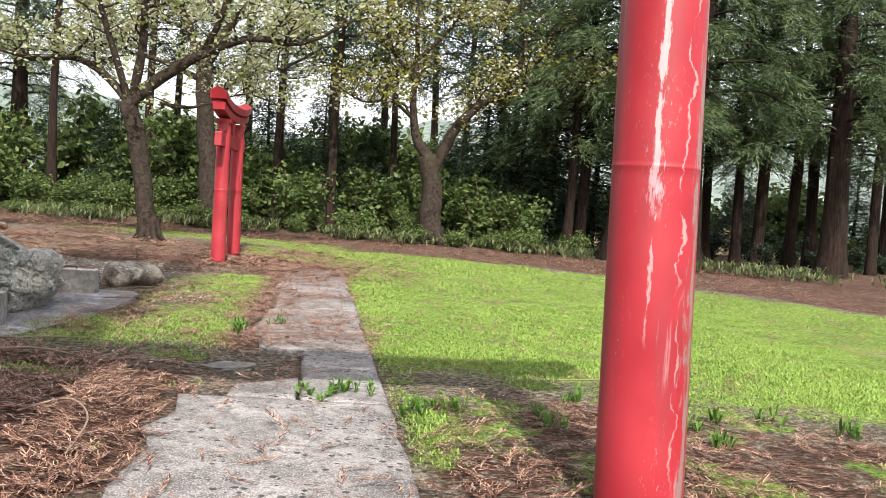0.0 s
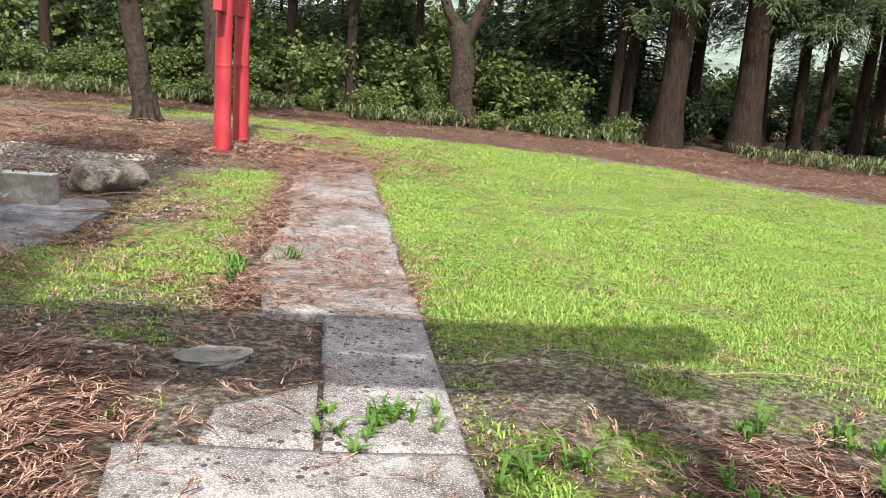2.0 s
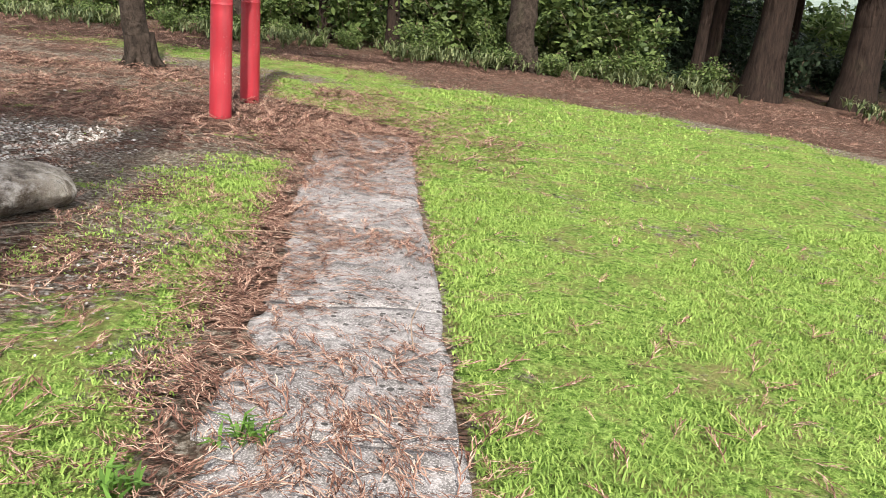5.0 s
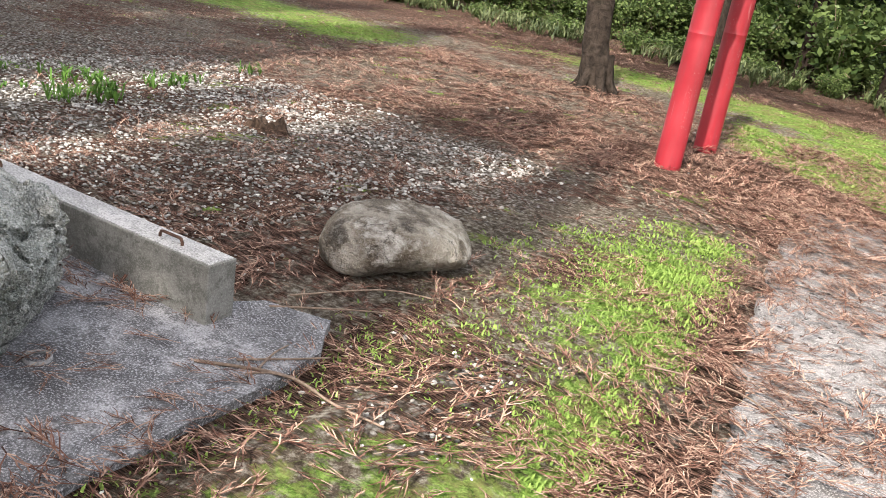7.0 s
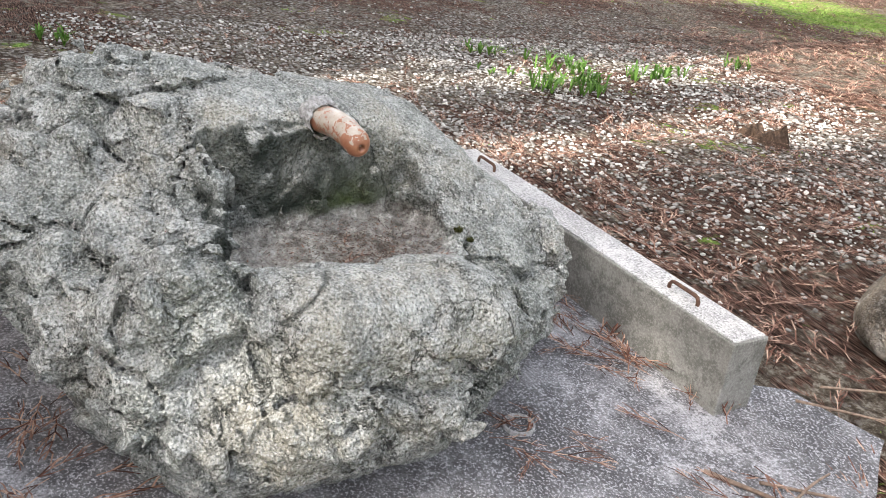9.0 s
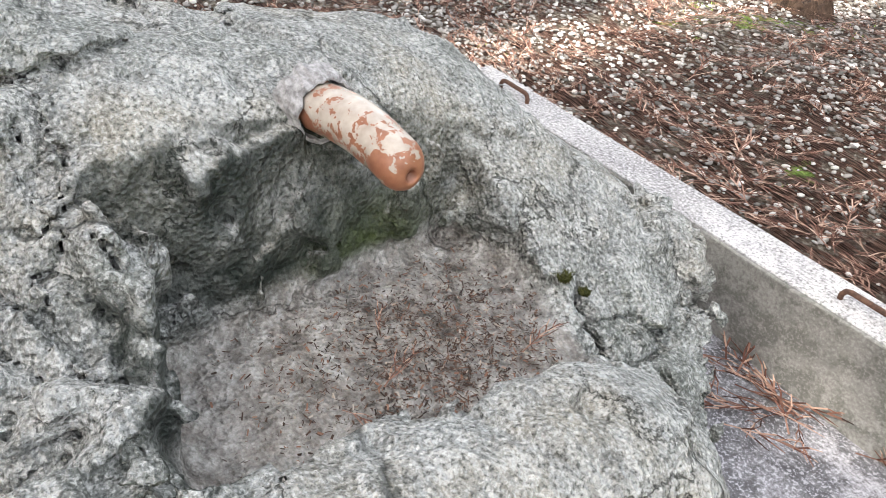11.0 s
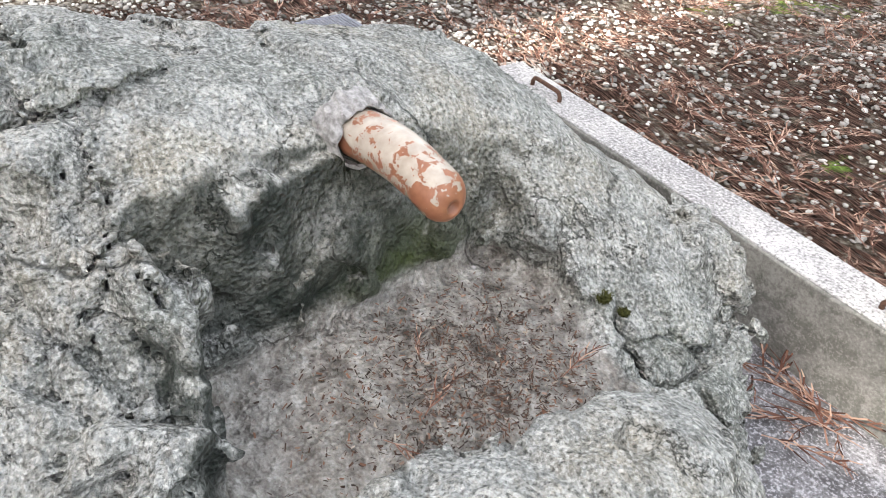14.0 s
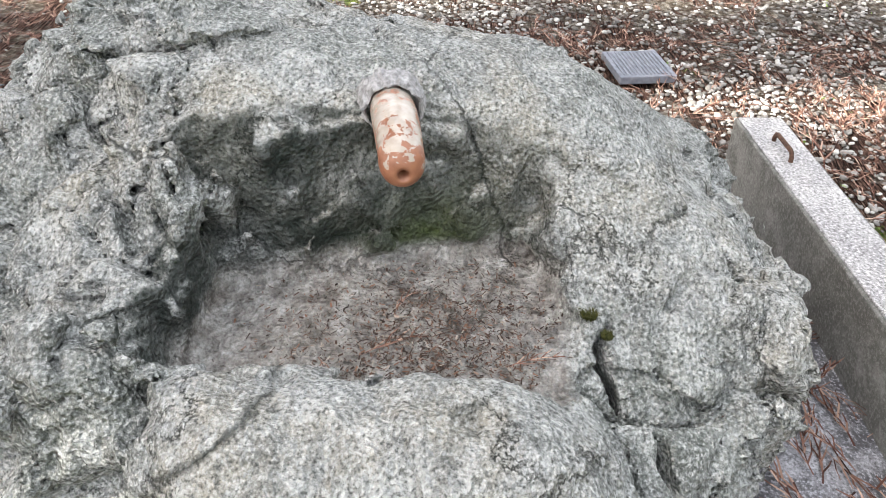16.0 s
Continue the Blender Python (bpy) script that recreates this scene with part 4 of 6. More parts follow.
def build_basin():
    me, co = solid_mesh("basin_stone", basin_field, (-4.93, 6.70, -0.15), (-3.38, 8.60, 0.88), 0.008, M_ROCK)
    b, r, z = -(co[:, 0] + 4.1), co[:, 1] - 7.7, co[:, 2]
    h = z - basin_floor(b)
    wob = 0.03 * fbm(co[:, 0] * 9, co[:, 1] * 9, z * 9, 120, 2)
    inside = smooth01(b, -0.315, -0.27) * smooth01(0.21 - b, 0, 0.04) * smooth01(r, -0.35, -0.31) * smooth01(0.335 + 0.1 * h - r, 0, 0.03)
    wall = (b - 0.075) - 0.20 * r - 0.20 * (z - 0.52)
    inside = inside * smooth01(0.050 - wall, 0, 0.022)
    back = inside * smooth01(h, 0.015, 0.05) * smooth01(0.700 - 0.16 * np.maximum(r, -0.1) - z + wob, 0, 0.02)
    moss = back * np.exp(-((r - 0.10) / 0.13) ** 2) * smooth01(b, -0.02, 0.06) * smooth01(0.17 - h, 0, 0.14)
    # back and left walls of the hollow, where the painted shade goes
    wall_shade = back * np.maximum(smooth01(b, -0.04, 0.05) * (0.55 + 0.45 * smooth01(0.24 - r, 0, 0.1)), smooth01(-0.22 - r, 0, 0.04) * smooth01(0.62 - z + wob, 0, 0.05))
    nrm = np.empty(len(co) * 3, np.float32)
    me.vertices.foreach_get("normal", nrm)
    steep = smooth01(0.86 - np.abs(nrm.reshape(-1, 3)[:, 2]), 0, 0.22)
    moss, wall_shade = moss * (0.4 + 0.6 * steep), wall_shade * steep
    zone_attr(me, moss, wall_shade, inside * smooth01(0.05 - h, 0, 0.04))
    return tagged(new("stone_basin", me), "hollowed greenish boulder basin, dry, with grit inside", "stone basin")


basin = build_basin()


def build_spout():
    """A bent clay pipe set in mortar at the back of the hollow."""
    base, tip = Vector((-4.222, 7.729, 0.695)), Vector((-4.018, 7.760, 0.701))
    s = thing("water_spout", base, "cream-glazed clay spout flaking to orange over the basin", "spout")
    d = tip - base
    s.rotation_euler = (0, 0, math.atan2(d.y, d.x))
    ln = d.length
    n, sides = 34, 40
    prof = []
    for k in range(n + 1):
        t = k / n
        x = -0.03 + t * (ln + 0.03)
        rad = 0.0355 + 0.0012 * math.sin(t * 5)
        if ln - x < 0.030:
            q = 1 - (ln - x) / 0.030
            rad *= math.sqrt(max(0.0, 1 - (q * 0.93) ** 2.4))
        if 0.052 < ln - x < 0.060:
            rad -= 0.0022
        prof.append((x, rad, 0.012 * math.sin(min(max(x, 0) / ln, 1) * math.pi) - 0.010 * (max(x, 0) / ln) ** 1.5))
    bm = bmesh.new()
    prev = None
    for x, rad, z in prof + [(ln - 0.001, 0.0085, -0.011), (ln - 0.03, 0.008, -0.011)]:
        ringv = [bm.verts.new((x, rad * math.cos(a), z + rad * math.sin(a))) for a in np.arange(sides) * math.tau / sides]
        if prev:
            for i in range(sides):
                bm.faces.new((prev[i], prev[(i + 1) % sides], ringv[(i + 1) % sides], ringv[i]))
        prev = ringv
    bm.faces.new(prev)
    bmesh.ops.recalc_face_normals(bm, faces=bm.faces[:])
    part("pipe", bm, M_SPOUT, s, smooth=True)
    bm = bmesh.new()
    prev = None
    for k, (x, rad) in enumerate(((-0.03, 0.058), (-0.008, 0.053), (0.006, 0.050), (0.012, 0.0465), (0.012, 0.0435), (-0.004, 0.0415), (-0.03, 0.041))):
        ringv = []
        for i in range(48):
            a = i * math.tau / 48
            w = 1 + (0.14 * noise.noise((math.cos(a) * 2.6, math.sin(a) * 2.6, x * 30)) + 0.07 * noise.noise((math.cos(a) * 9, math.sin(a) * 9, x * 60))) * (k < 5)
            xx = x + 0.010 * noise.noise((math.cos(a) * 3 + 5, math.sin(a) * 3, x * 20)) * (k < 5)
            ringv.append(bm.verts.new((xx, rad * w * math.cos(a), rad * w * math.sin(a) - 0.002)))
        if prev:
            for i in range(48):
                bm.faces.new((prev[i], prev[(i + 1) % 48], ringv[(i + 1) % 48], ringv[i]))
        prev = ringv
    bmesh.ops.recalc_face_normals(bm, faces=bm.faces[:])
    part("mortar_collar", bm, M_MORTAR, s, "crumbling pale grey mortar")
    return s


build_spout()


def boulder_field(X, Y, Z):
    wob = fbm(X * 3.0, Y * 3.0, Z * 3.0, 150, 3)
    mid = fbm(X * 8, Y * 8, Z * 8, 160, 3)
    planes = ((0, 0, 1, 0, 0, 0.285), (0, -1, 0.25, 0, -0.27, 0.17), (0, -0.6, -0.8, 0, -0.24, 0.11), (0, 1, 0.2, 0, 0.29, 0.15), (1, 0, 0.3, 0.43, 0, 0.16),
              (-1, 0, 0.35, -0.43, 0, 0.16), (0.7, -0.6, 0.1, 0.31, -0.20, 0.15), (-0.75, -0.6, 0.1, -0.33, -0.20, 0.15), (0.6, 0.7, 0.2, 0.3, 0.2, 0.15),
              (-0.6, 0.7, 0.2, -0.3, 0.2, 0.15), (-0.9, 0, -0.5, -0.42, 0, 0.12), (0.9, 0, -0.5, 0.42, 0, 0.12), (0, 0, -1, 0, 0, -0.03), (0.3, -0.4, 0.8, 0.15, -0.15, 0.25), (-0.5, -0.3, 0.8, -0.2, -0.12, 0.26))
    return facets(planes, X, Y, Z, 0.10) + wob * 0.018 - np.abs(mid) * 0.018 + vnoise(X * 30, Y * 30, Z * 30, 170) * 0.003


def build_boulder():
    me, co = solid_mesh("boulder", boulder_field, (-0.6, -0.45, -0.08), (0.6, 0.45, 0.5), 0.014, M_BOULDER)
    ob = tagged(new("boulder", me), "flattish brown and cream boulder lying on needle litter", "boulder")
    ob.location = (-3.63, 9.98, gz(-3.63, 9.98) - 0.015)
    ob.rotation_euler = (0, 0, math.atan2(0.8, 0.38))
    return ob


build_boulder()


# ---- concrete pad and kerb blocks ----
def pad_z(x, y):
    return -0.036 + 0.010 * (y - 8) - 0.03 * (x + 3.6)


def build_pad():
    corners = ((-3.17, 6.05), (-3.11, 7.8), (-3.15, 8.6), (-3.20, 8.95), (-3.35, 9.18), (-3.62, 9.10), (-3.74, 8.90), (-5.35, 8.80), (-5.35, 6.0))
    bm = bmesh.new()
    pts = []
    for k in range(len(corners)):
        a, b = Vector(corners[k]), Vector(corners[(k + 1) % len(corners)])
        n = max(2, int((b - a).length / 0.06))
        for i in range(n):
            p = a.lerp(b, i / n)
            w = 0.018 * noise.noise((p.x * 5, p.y * 5, 1.0))
            pts.append((p.x + w, p.y + w))
    top = [bm.verts.new((x, y, pad_z(x, y))) for x, y in pts]
    low = [bm.verts.new((x, y, -0.20)) for x, y in pts]
    bm.faces.new(top)
    n = len(top)
    for i in range(n):
        bm.faces.new((top[i], low[i], low[(i + 1) % n], top[(i + 1) % n]))
    bmesh.ops.recalc_face_normals(bm, faces=bm.faces[:])
    me = bpy.data.meshes.new("pad")
    bm.to_mesh(me)
    bm.free()
    me.materials.append(M_PAD)
    return tagged(new("pavement_pad", me), "dark speckled concrete pad under the basin", "concrete pad", kind="structure")


build_pad()


def staple(parent, x, y, z):
    """A bent iron lifting loop."""
    cv = [(-0.062, 0, -0.03), (-0.062, 0, 0.012), (-0.055, 0, 0.023), (-0.045, 0, 0.026), (0.045, 0, 0.026), (0.055, 0, 0.023), (0.062, 0, 0.012), (0.062, 0, -0.03)]
    v, f = join_tubes([tube(cv, [0.0065] * len(cv), 8)])
    me = fast_mesh("lifting_loop", v, f, M_RUST, True)
    ob = place(new("lifting_loop", me), parent, (x, y, z))
    return tagged(ob, "rusty bent iron loop")


def kerb(x0, y0, x1, y1, label):
    """A long cast block from its near end to its far end, with two lifting loops on top."""
    ln = math.hypot(x1 - x0, y1 - y0)
    k = thing("concrete_block", (x0, y0, -0.045), label, "concrete block", "kerb blocks beside the basin")
    k.rotation_euler = (0, 0, math.atan2(y1 - y0, x1 - x0))
    bm = box_bm(ln, 0.145, 0.262, 0.007, 3, (ln / 2, 0, 0.126))
    bmesh.ops.subdivide_edges(bm, edges=[e for e in bm.edges if e.calc_length() > 0.5], cuts=40)
    for vtx in bm.verts:
        n = noise.noise((vtx.co.x * 9, vtx.co.y * 9, vtx.co.z * 9))
        vtx.co += Vector((0.002 * n, 0.0025 * noise.noise((vtx.co.x * 14, 3, vtx.co.z * 14)), 0.002 * n))
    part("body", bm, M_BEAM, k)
    # thin plate that makes the top paler than the sides
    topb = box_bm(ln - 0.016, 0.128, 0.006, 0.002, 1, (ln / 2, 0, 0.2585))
    part("top_face", topb, M_BEAM_TOP, k, "pale top face")
    staple(k, 0.27, 0.012, 0.262)
    staple(k, ln - 0.22, 0.012, 0.262)
    return k


kerb(-3.605, 8.820, -5.255, 8.735, "long grey cast block beside the basin, iron loops on top")
kerb(-3.525, 6.80, -5.20, 6.45, "long grey cast block at the other side of the basin")


def drain_cup():
    c = thing("drain_pipe_end", (-3.735, 8.165, -0.045), "cut pipe end filled with grit in the pad", "drain")
    bm = bmesh.new()
    prev = None
    for rad, z in ((0.046, -0.02), (0.046, 0.024), (0.043, 0.027), (0.039, 0.024), (0.038, 0.004)):
        ringv = [bm.verts.new((rad * math.cos(a), rad * math.sin(a), z)) for a in np.arange(32) * math.tau / 32]
        if prev:
            for i in range(32):
                bm.faces.new((prev[i], prev[(i + 1) % 32], ringv[(i + 1) % 32], ringv[i]))
        prev = ringv
    part("rim", bm, M_MORTAR, c)
    bm = bmesh.new()
    bmesh.ops.create_circle(bm, cap_ends=True, segments=28, radius=0.0385)
    part("grit_fill", bm, M_BEAM, c, at=(0, 0, 0.014))
    return c


drain_cup()


def metal_lid():
    k = thing("valve_box_lid", (-6.05, 8.54, gz(-6.05, 8.54) + 0.022), "small grey ribbed valve box lid set in pebbles", "box lid")
    k.rotation_euler = (0, 0, 0.14)
    part("cover", box_bm(0.26, 0.22, 0.03, 0.004, 2), M_PLATE, k)
    for i in range(13):
        part("rib", box_bm(0.225, 0.007, 0.005, 0.0015, 1), M_PLATE, k, at=(0, -0.09 + i * 0.015, 0.0172))
    return k


metal_lid()


def stump():
    k = thing("rotten_stump", (-5.90, 11.28, gz(-5.90, 11.28)), "low broken rotten stump in needle litter", "stump")
    n = 26
    bm = bmesh.new()
    prev = None
    for lv in range(6):
        t = lv / 5
        ringv = []
        for i in range(n):
            a = i * math.tau / n
            w = noise.noise((math.cos(a) * 2.2, math.sin(a) * 2.2, 4.0))
            rad = (0.17 - 0.06 * t) * (1 + 0.35 * w)
            hgt = t * (0.095 + 0.10 * noise.noise((math.cos(a) * 3, math.sin(a) * 3, 8.0)))
            ringv.append(bm.verts.new((rad * 1.2 * math.cos(a), rad * math.sin(a), -0.03 + hgt)))
        if prev:
            for i in range(n):
                bm.faces.new((prev[i], prev[(i + 1) % n], ringv[(i + 1) % n], ringv[i]))
        prev = ringv
    c = bm.verts.new((0.02, 0, 0.035))
    for i in range(n):
        bm.faces.new((prev[i], prev[(i + 1) % n], c))
    part("wood", bm, M_STUMP, k)
    return k


stump()


def flat_stone():
    bm = bmesh.new()
    bmesh.ops.create_cube(bm, size=1.0)
    bmesh.ops.subdivide_edges(bm, edges=bm.edges[:], cuts=5, use_grid_fill=True)
    for vtx in bm.verts:
        x, y, z = vtx.co
        ex, ey = x * math.sqrt(1 - 2 * y * y), y * math.sqrt(1 - 2 * x * x)
        rr = math.hypot(ex, ey) * 2
        n = noise.noise((x * 3, y * 3, z * 3))
        vtx.co = Vector((ex * 0.31 + 0.05 * n + 0.035 * y, ey * 0.21 + 0.03 * n, z * 0.06 * (1.1 - 0.45 * rr * rr) + 0.005 * n))
    ob = part("paving_stone", bm, M_BEAM, None, smooth=False)
    ob.location = (-1.36, 5.58, gz(-1.36, 5.58) - 0.014)
    ob.rotation_euler = (0, 0, 0.15)
    return tagged(ob, "flat grey stone half sunk beside the path", "stone")


flat_stone()


# ---- trees ----
def bent(points, n=14):
    """A smooth line through a few points."""
    p = np.asarray(points, float)
    t = np.linspace(0, len(p) - 1, n)
    k = np.clip(t.astype(int), 0, len(p) - 2)
    f = (t - k)[:, None]
    p0, p1, p2, p3 = p[np.maximum(k - 1, 0)], p[k], p[k + 1], p[np.minimum(k + 2, len(p) - 1)]
    return 0.5 * (2 * p1 + (p2 - p0) * f + (2 * p0 - 5 * p1 + 4 * p2 - p3) * f ** 2 + (3 * p1 - p0 - 3 * p2 + p3) * f ** 3)


def twigs_from(line, radii, r, count, length, tubes, ends, lift=0.25, depth=1):
    """Side branches along a limb; their outer stretches are kept as places for leaves."""
    for _ in range(count):
        k = int(r.uniform(0.3, 1.0) * (len(line) - 1))
        base = line[k]
        d = r.normal(size=3)
        d[2] = abs(d[2]) * 0.7 + lift
        d /= np.linalg.norm(d)
        ln = length * r.uniform(0.5, 1.2)
        mid = base + d * ln * 0.5 + r.normal(size=3) * ln * 0.10
        end = base + d * ln + r.normal(size=3) * ln * 0.16 + np.array([0, 0, -0.08 * ln])
        pts = bent([base, mid, end], 7)
        r0 = min(radii[k] * 0.6, 0.02 + 0.018 * ln)
        tubes.append(tube(pts[::2], np.linspace(r0, 0.006, 4), 4))
        ends.append(pts[2:])
        if depth:
            twigs_from(pts, np.linspace(r0, 0.006, 7), r, 3, length * 0.5, tubes, ends, lift * 0.6, depth - 1)


def leaf_quads(points, r, per, spread, size, flat=0.5, long=1.7):
    """Pointed leaves in loose clusters round the given points."""
    pts = np.repeat(points, per, 0)
    pts = pts + r.normal(size=pts.shape) * spread
    n = len(pts)
    a = r.normal(size=(n, 3))
    a[:, 2] *= flat
    a /= np.linalg.norm(a, axis=1)[:, None]
    b = np.cross(a, r.normal(size=(n, 3)))
    b /= np.linalg.norm(b, axis=1)[:, None] + 1e-9
    s = (size * r.uniform(0.6, 1.3, n))[:, None]
    v = np.stack([pts - a * s * long * 0.5, pts + b * s * 0.5 + a * s * 0.1, pts + a * s * long * 0.5, pts - b * s * 0.5 + a * s * 0.1], 1).reshape(-1, 3)
    f = np.arange(n * 4).reshape(-1, 4)
    return v, f


def broadleaf(name, at, limbs, label, category, leaf_sets, seed, bark=M_CHERRY_BARK, twig_count=9, twig_len=1.3, foot=1.25):
    """A tree from limbs [(points, radius at start, radius at end)]; leaf_sets: (material, part name, per, spread, size, share)."""
    r = np.random.default_rng(seed)
    t = thing("broadleaf_tree", at, label, category)
    tubes, ends = [], []
    for k, (pts, r0, r1) in enumerate(limbs):
        line = bent(pts, 16)
        line[1:-1] += r.normal(size=(14, 3)) * r0 * 0.05
        rad = np.linspace(r0, r1, 16)
        if k == 0:
            rad[0] *= foot
            rad[1] *= 1 + (foot - 1) * 0.35
        tubes.append(tube(line, rad, 16 if k == 0 else 9, 0.12, seed + k))
        if k:
            twigs_from(line, rad, r, twig_count, twig_len, tubes, ends)
    r0 = limbs[0][1]
    for k in range(6):
        a = k * 1.05 + r.uniform(-0.3, 0.3)
        o = np.array([math.cos(a), math.sin(a), 0])
        b = np.array(limbs[0][0][0], float)
        tubes.append(tube(bent([b + [0, 0, 0.55] + o * r0 * 0.5, b + o * r0 * 1.15 + [0, 0, 0.16], b + o * r0 * 2.3 + [0, 0, -0.03]], 8), np.linspace(r0 * 0.5, r0 * 0.16, 8), 8, 0.2, k))
    v, f = join_tubes(tubes)
    place(new("trunk", fast_mesh("trunk", v, f, bark, True)), t)
    pts = np.concatenate(ends)
    for mat, nm, per, spread, size, share in leaf_sets:
        pick = pts[r.random(len(pts)) < share]
        v, f = leaf_quads(pick, r, per, spread, size)
        place(new(nm, fast_mesh(nm, v, f, mat)), t)
    return t


broadleaf("cherry", (-6.42, 18.0, gz(-6.42, 18.0) - 0.05), (
    ([(0.15, 0, 0), (0.02, 0, 0.9), (-0.12, 0.05, 1.8), (-0.42, 0, 3.0)], 0.21, 0.17),
    ([(-0.42, 0, 2.9), (0.25, 0.1, 3.55), (1.15, 0.2, 4.15), (2.1, 0.4, 4.55), (3.1, 0.5, 4.5), (4.3, 0.4, 5.1)], 0.15, 0.03),
    ([(-0.30, 0, 3.1), (-0.02, -0.3, 4.2), (0.05, -0.4, 5.4), (0.5, -0.3, 6.8), (0.3, -0.3, 8.0)], 0.11, 0.03),
    ([(-0.42, 0, 3.0), (-1.0, 0.2, 3.55), (-1.6, 0.1, 3.85), (-2.6, 0.1, 3.8), (-3.8, -0.1, 4.1)], 0.10, 0.025),
    ([(-0.40, 0, 3.0), (-0.7, -0.4, 4.3), (-1.1, -0.7, 5.6), (-2.1, -0.8, 7.0)], 0.09, 0.025),
    ([(1.1, 0.2, 4.15), (1.6, -0.2, 5.0), (1.9, -0.5, 6.2), (2.8, -0.6, 7.4)], 0.085, 0.02),
    ([(0.25, 0.1, 3.0), (0.8, 0.6, 3.0), (1.8, 1.0, 3.4), (2.6, 1.2, 3.2)], 0.04, 0.012),
), "old leaning cherry with dark bark, young leaves and fading blossom", "cherry tree", (
    (M_CHERRY_LEAF, "crown", 4, 0.17, 0.070, 1.0), (M_BLOSSOM, "blossom", 4, 0.16, 0.055, 0.6)), 11, twig_count=11)

broadleaf("second", (-7.05, 25.4, gz(-7.05, 25.4) - 0.05), (
    ([(0.0, 0, 0), (-0.05, 0, 1.5), (-0.25, 0.05, 3.2), (-0.35, 0, 5.0)], 0.33, 0.24),
    ([(-0.35, 0, 4.9), (-0.9, 0.1, 6.0), (-1.6, 0.2, 7.4), (-2.4, 0.2, 9.0)], 0.19, 0.03),
    ([(-0.35, 0, 4.8), (0.3, 0.1, 6.0), (1.2, 0.2, 7.2), (2.6, 0.1, 8.6)], 0.18, 0.03),
    ([(-0.25, 0, 3.6), (0.8, -0.3, 4.5), (2.2, -0.5, 4.9), (3.4, -0.5, 5.6)], 0.10, 0.02),
    ([(-0.35, 0, 4.4), (-1.6, -0.3, 4.9), (-3.2, -0.5, 5.2), (-4.6, -0.4, 5.4)], 0.10, 0.02),
), "tall old cherry with ivy-flecked trunk and pale blossom", "cherry tree", (
    (M_CHERRY_LEAF, "crown", 4, 0.22, 0.080, 0.9), (M_BLOSSOM, "blossom", 6, 0.2, 0.07, 0.7)), 12, twig_count=11, twig_len=1.7)

broadleaf("forked", (-0.33, 25.5, gz(-0.33, 25.5) - 0.05), (
    ([(0.05, 0, 0), (-0.02, 0, 0.9), (-0.05, 0, 1.8), (-0.22, 0, 2.7)], 0.36, 0.28),
    ([(-0.15, 0, 2.0), (0.25, 0, 2.9), (0.65, -0.1, 3.7), (1.4, -0.2, 4.45), (2.1, -0.2, 4.65), (2.7, -0.2, 5.2), (3.4, -0.1, 6.8)], 0.20, 0.05),
    ([(-0.22, 0, 2.7), (-0.6, 0.1, 3.3), (-0.75, 0.2, 4.4), (-0.7, 0.2, 6.0), (-0.9, 0.2, 8.5)], 0.18, 0.04),
    ([(2.1, -0.2, 4.65), (3.2, -0.3, 5.2), (4.4, -0.4, 4.9), (5.7, -0.5, 4.3)], 0.06, 0.015),
    ([(2.0, -0.2, 4.7), (2.5, -0.3, 6.0), (2.3, -0.4, 7.4), (2.6, -0.4, 9.0)], 0.09, 0.02),
    ([(-0.7, 0.1, 3.8), (-1.4, -0.2, 4.3), (-2.2, -0.4, 4.2), (-3.0, -0.5, 4.6)], 0.06, 0.015),
    ([(-0.75, 0.2, 5.0), (-1.8, 0.0, 6.2), (-3.0, -0.2, 7.4)], 0.07, 0.015),
    ([(-0.7, 0.2, 5.6), (0.4, 0.0, 6.8), (1.0, -0.2, 8.4)], 0.07, 0.015),
), "forked old tree with yellowish young leaves", "tree", (
    (M_FORK_LEAF, "crown", 6, 0.24, 0.080, 0.8), (M_BLOSSOM, "blossom", 4, 0.25, 0.075, 0.4)), 13, twig_count=10, twig_len=1.5)


def frond(r, n=9, length=0.5, wide=1.0, pairs=6):
    """A cedar spray: a few drooping stems fanning off one point, each feathered with short narrow needles."""
    vs, fs = [], []

    def strip(p, q, side, w0, w1):
        i = len(vs)
        vs.extend([p - side * w0, p + side * w0, q + side * w1, q - side * w1])
        fs.append((i, i + 1, i + 2, i + 3))

    for k in range(max(3, n // 2)):
        a = r.uniform(-1.0, 1.0)
        out = np.array([math.cos(a), math.sin(a) * 0.9, 0.05 - 0.55 * r.random()])
        out /= np.linalg.norm(out)
        ln = length * r.uniform(0.6, 1.0)
        p0 = r.normal(size=3) * 0.07
        side = np.cross(out, [0, 0, 1])
        side /= np.linalg.norm(side)
        for j in range(pairs):
            t = (j + 0.6) / pairs
            base = p0 + out * ln * t + np.array([0, 0, -0.45 * ln * t * t])
            for sgn in (-1, 1):
                tip_d = out * 0.75 + side * sgn * r.uniform(0.25, 0.8) + np.array([0, 0, -0.15 - 0.75 * t * r.random()])
                tip_d /= np.linalg.norm(tip_d)
                q = base + tip_d * ln * r.uniform(0.22, 0.38) * (1.1 - 0.4 * t)
                across = np.cross(tip_d, r.normal(size=3))
                across /= np.linalg.norm(across) + 1e-9
                strip(base, q, across, 0.0085 * wide, 0.003 * wide)
    return np.array(vs), np.array(fs)


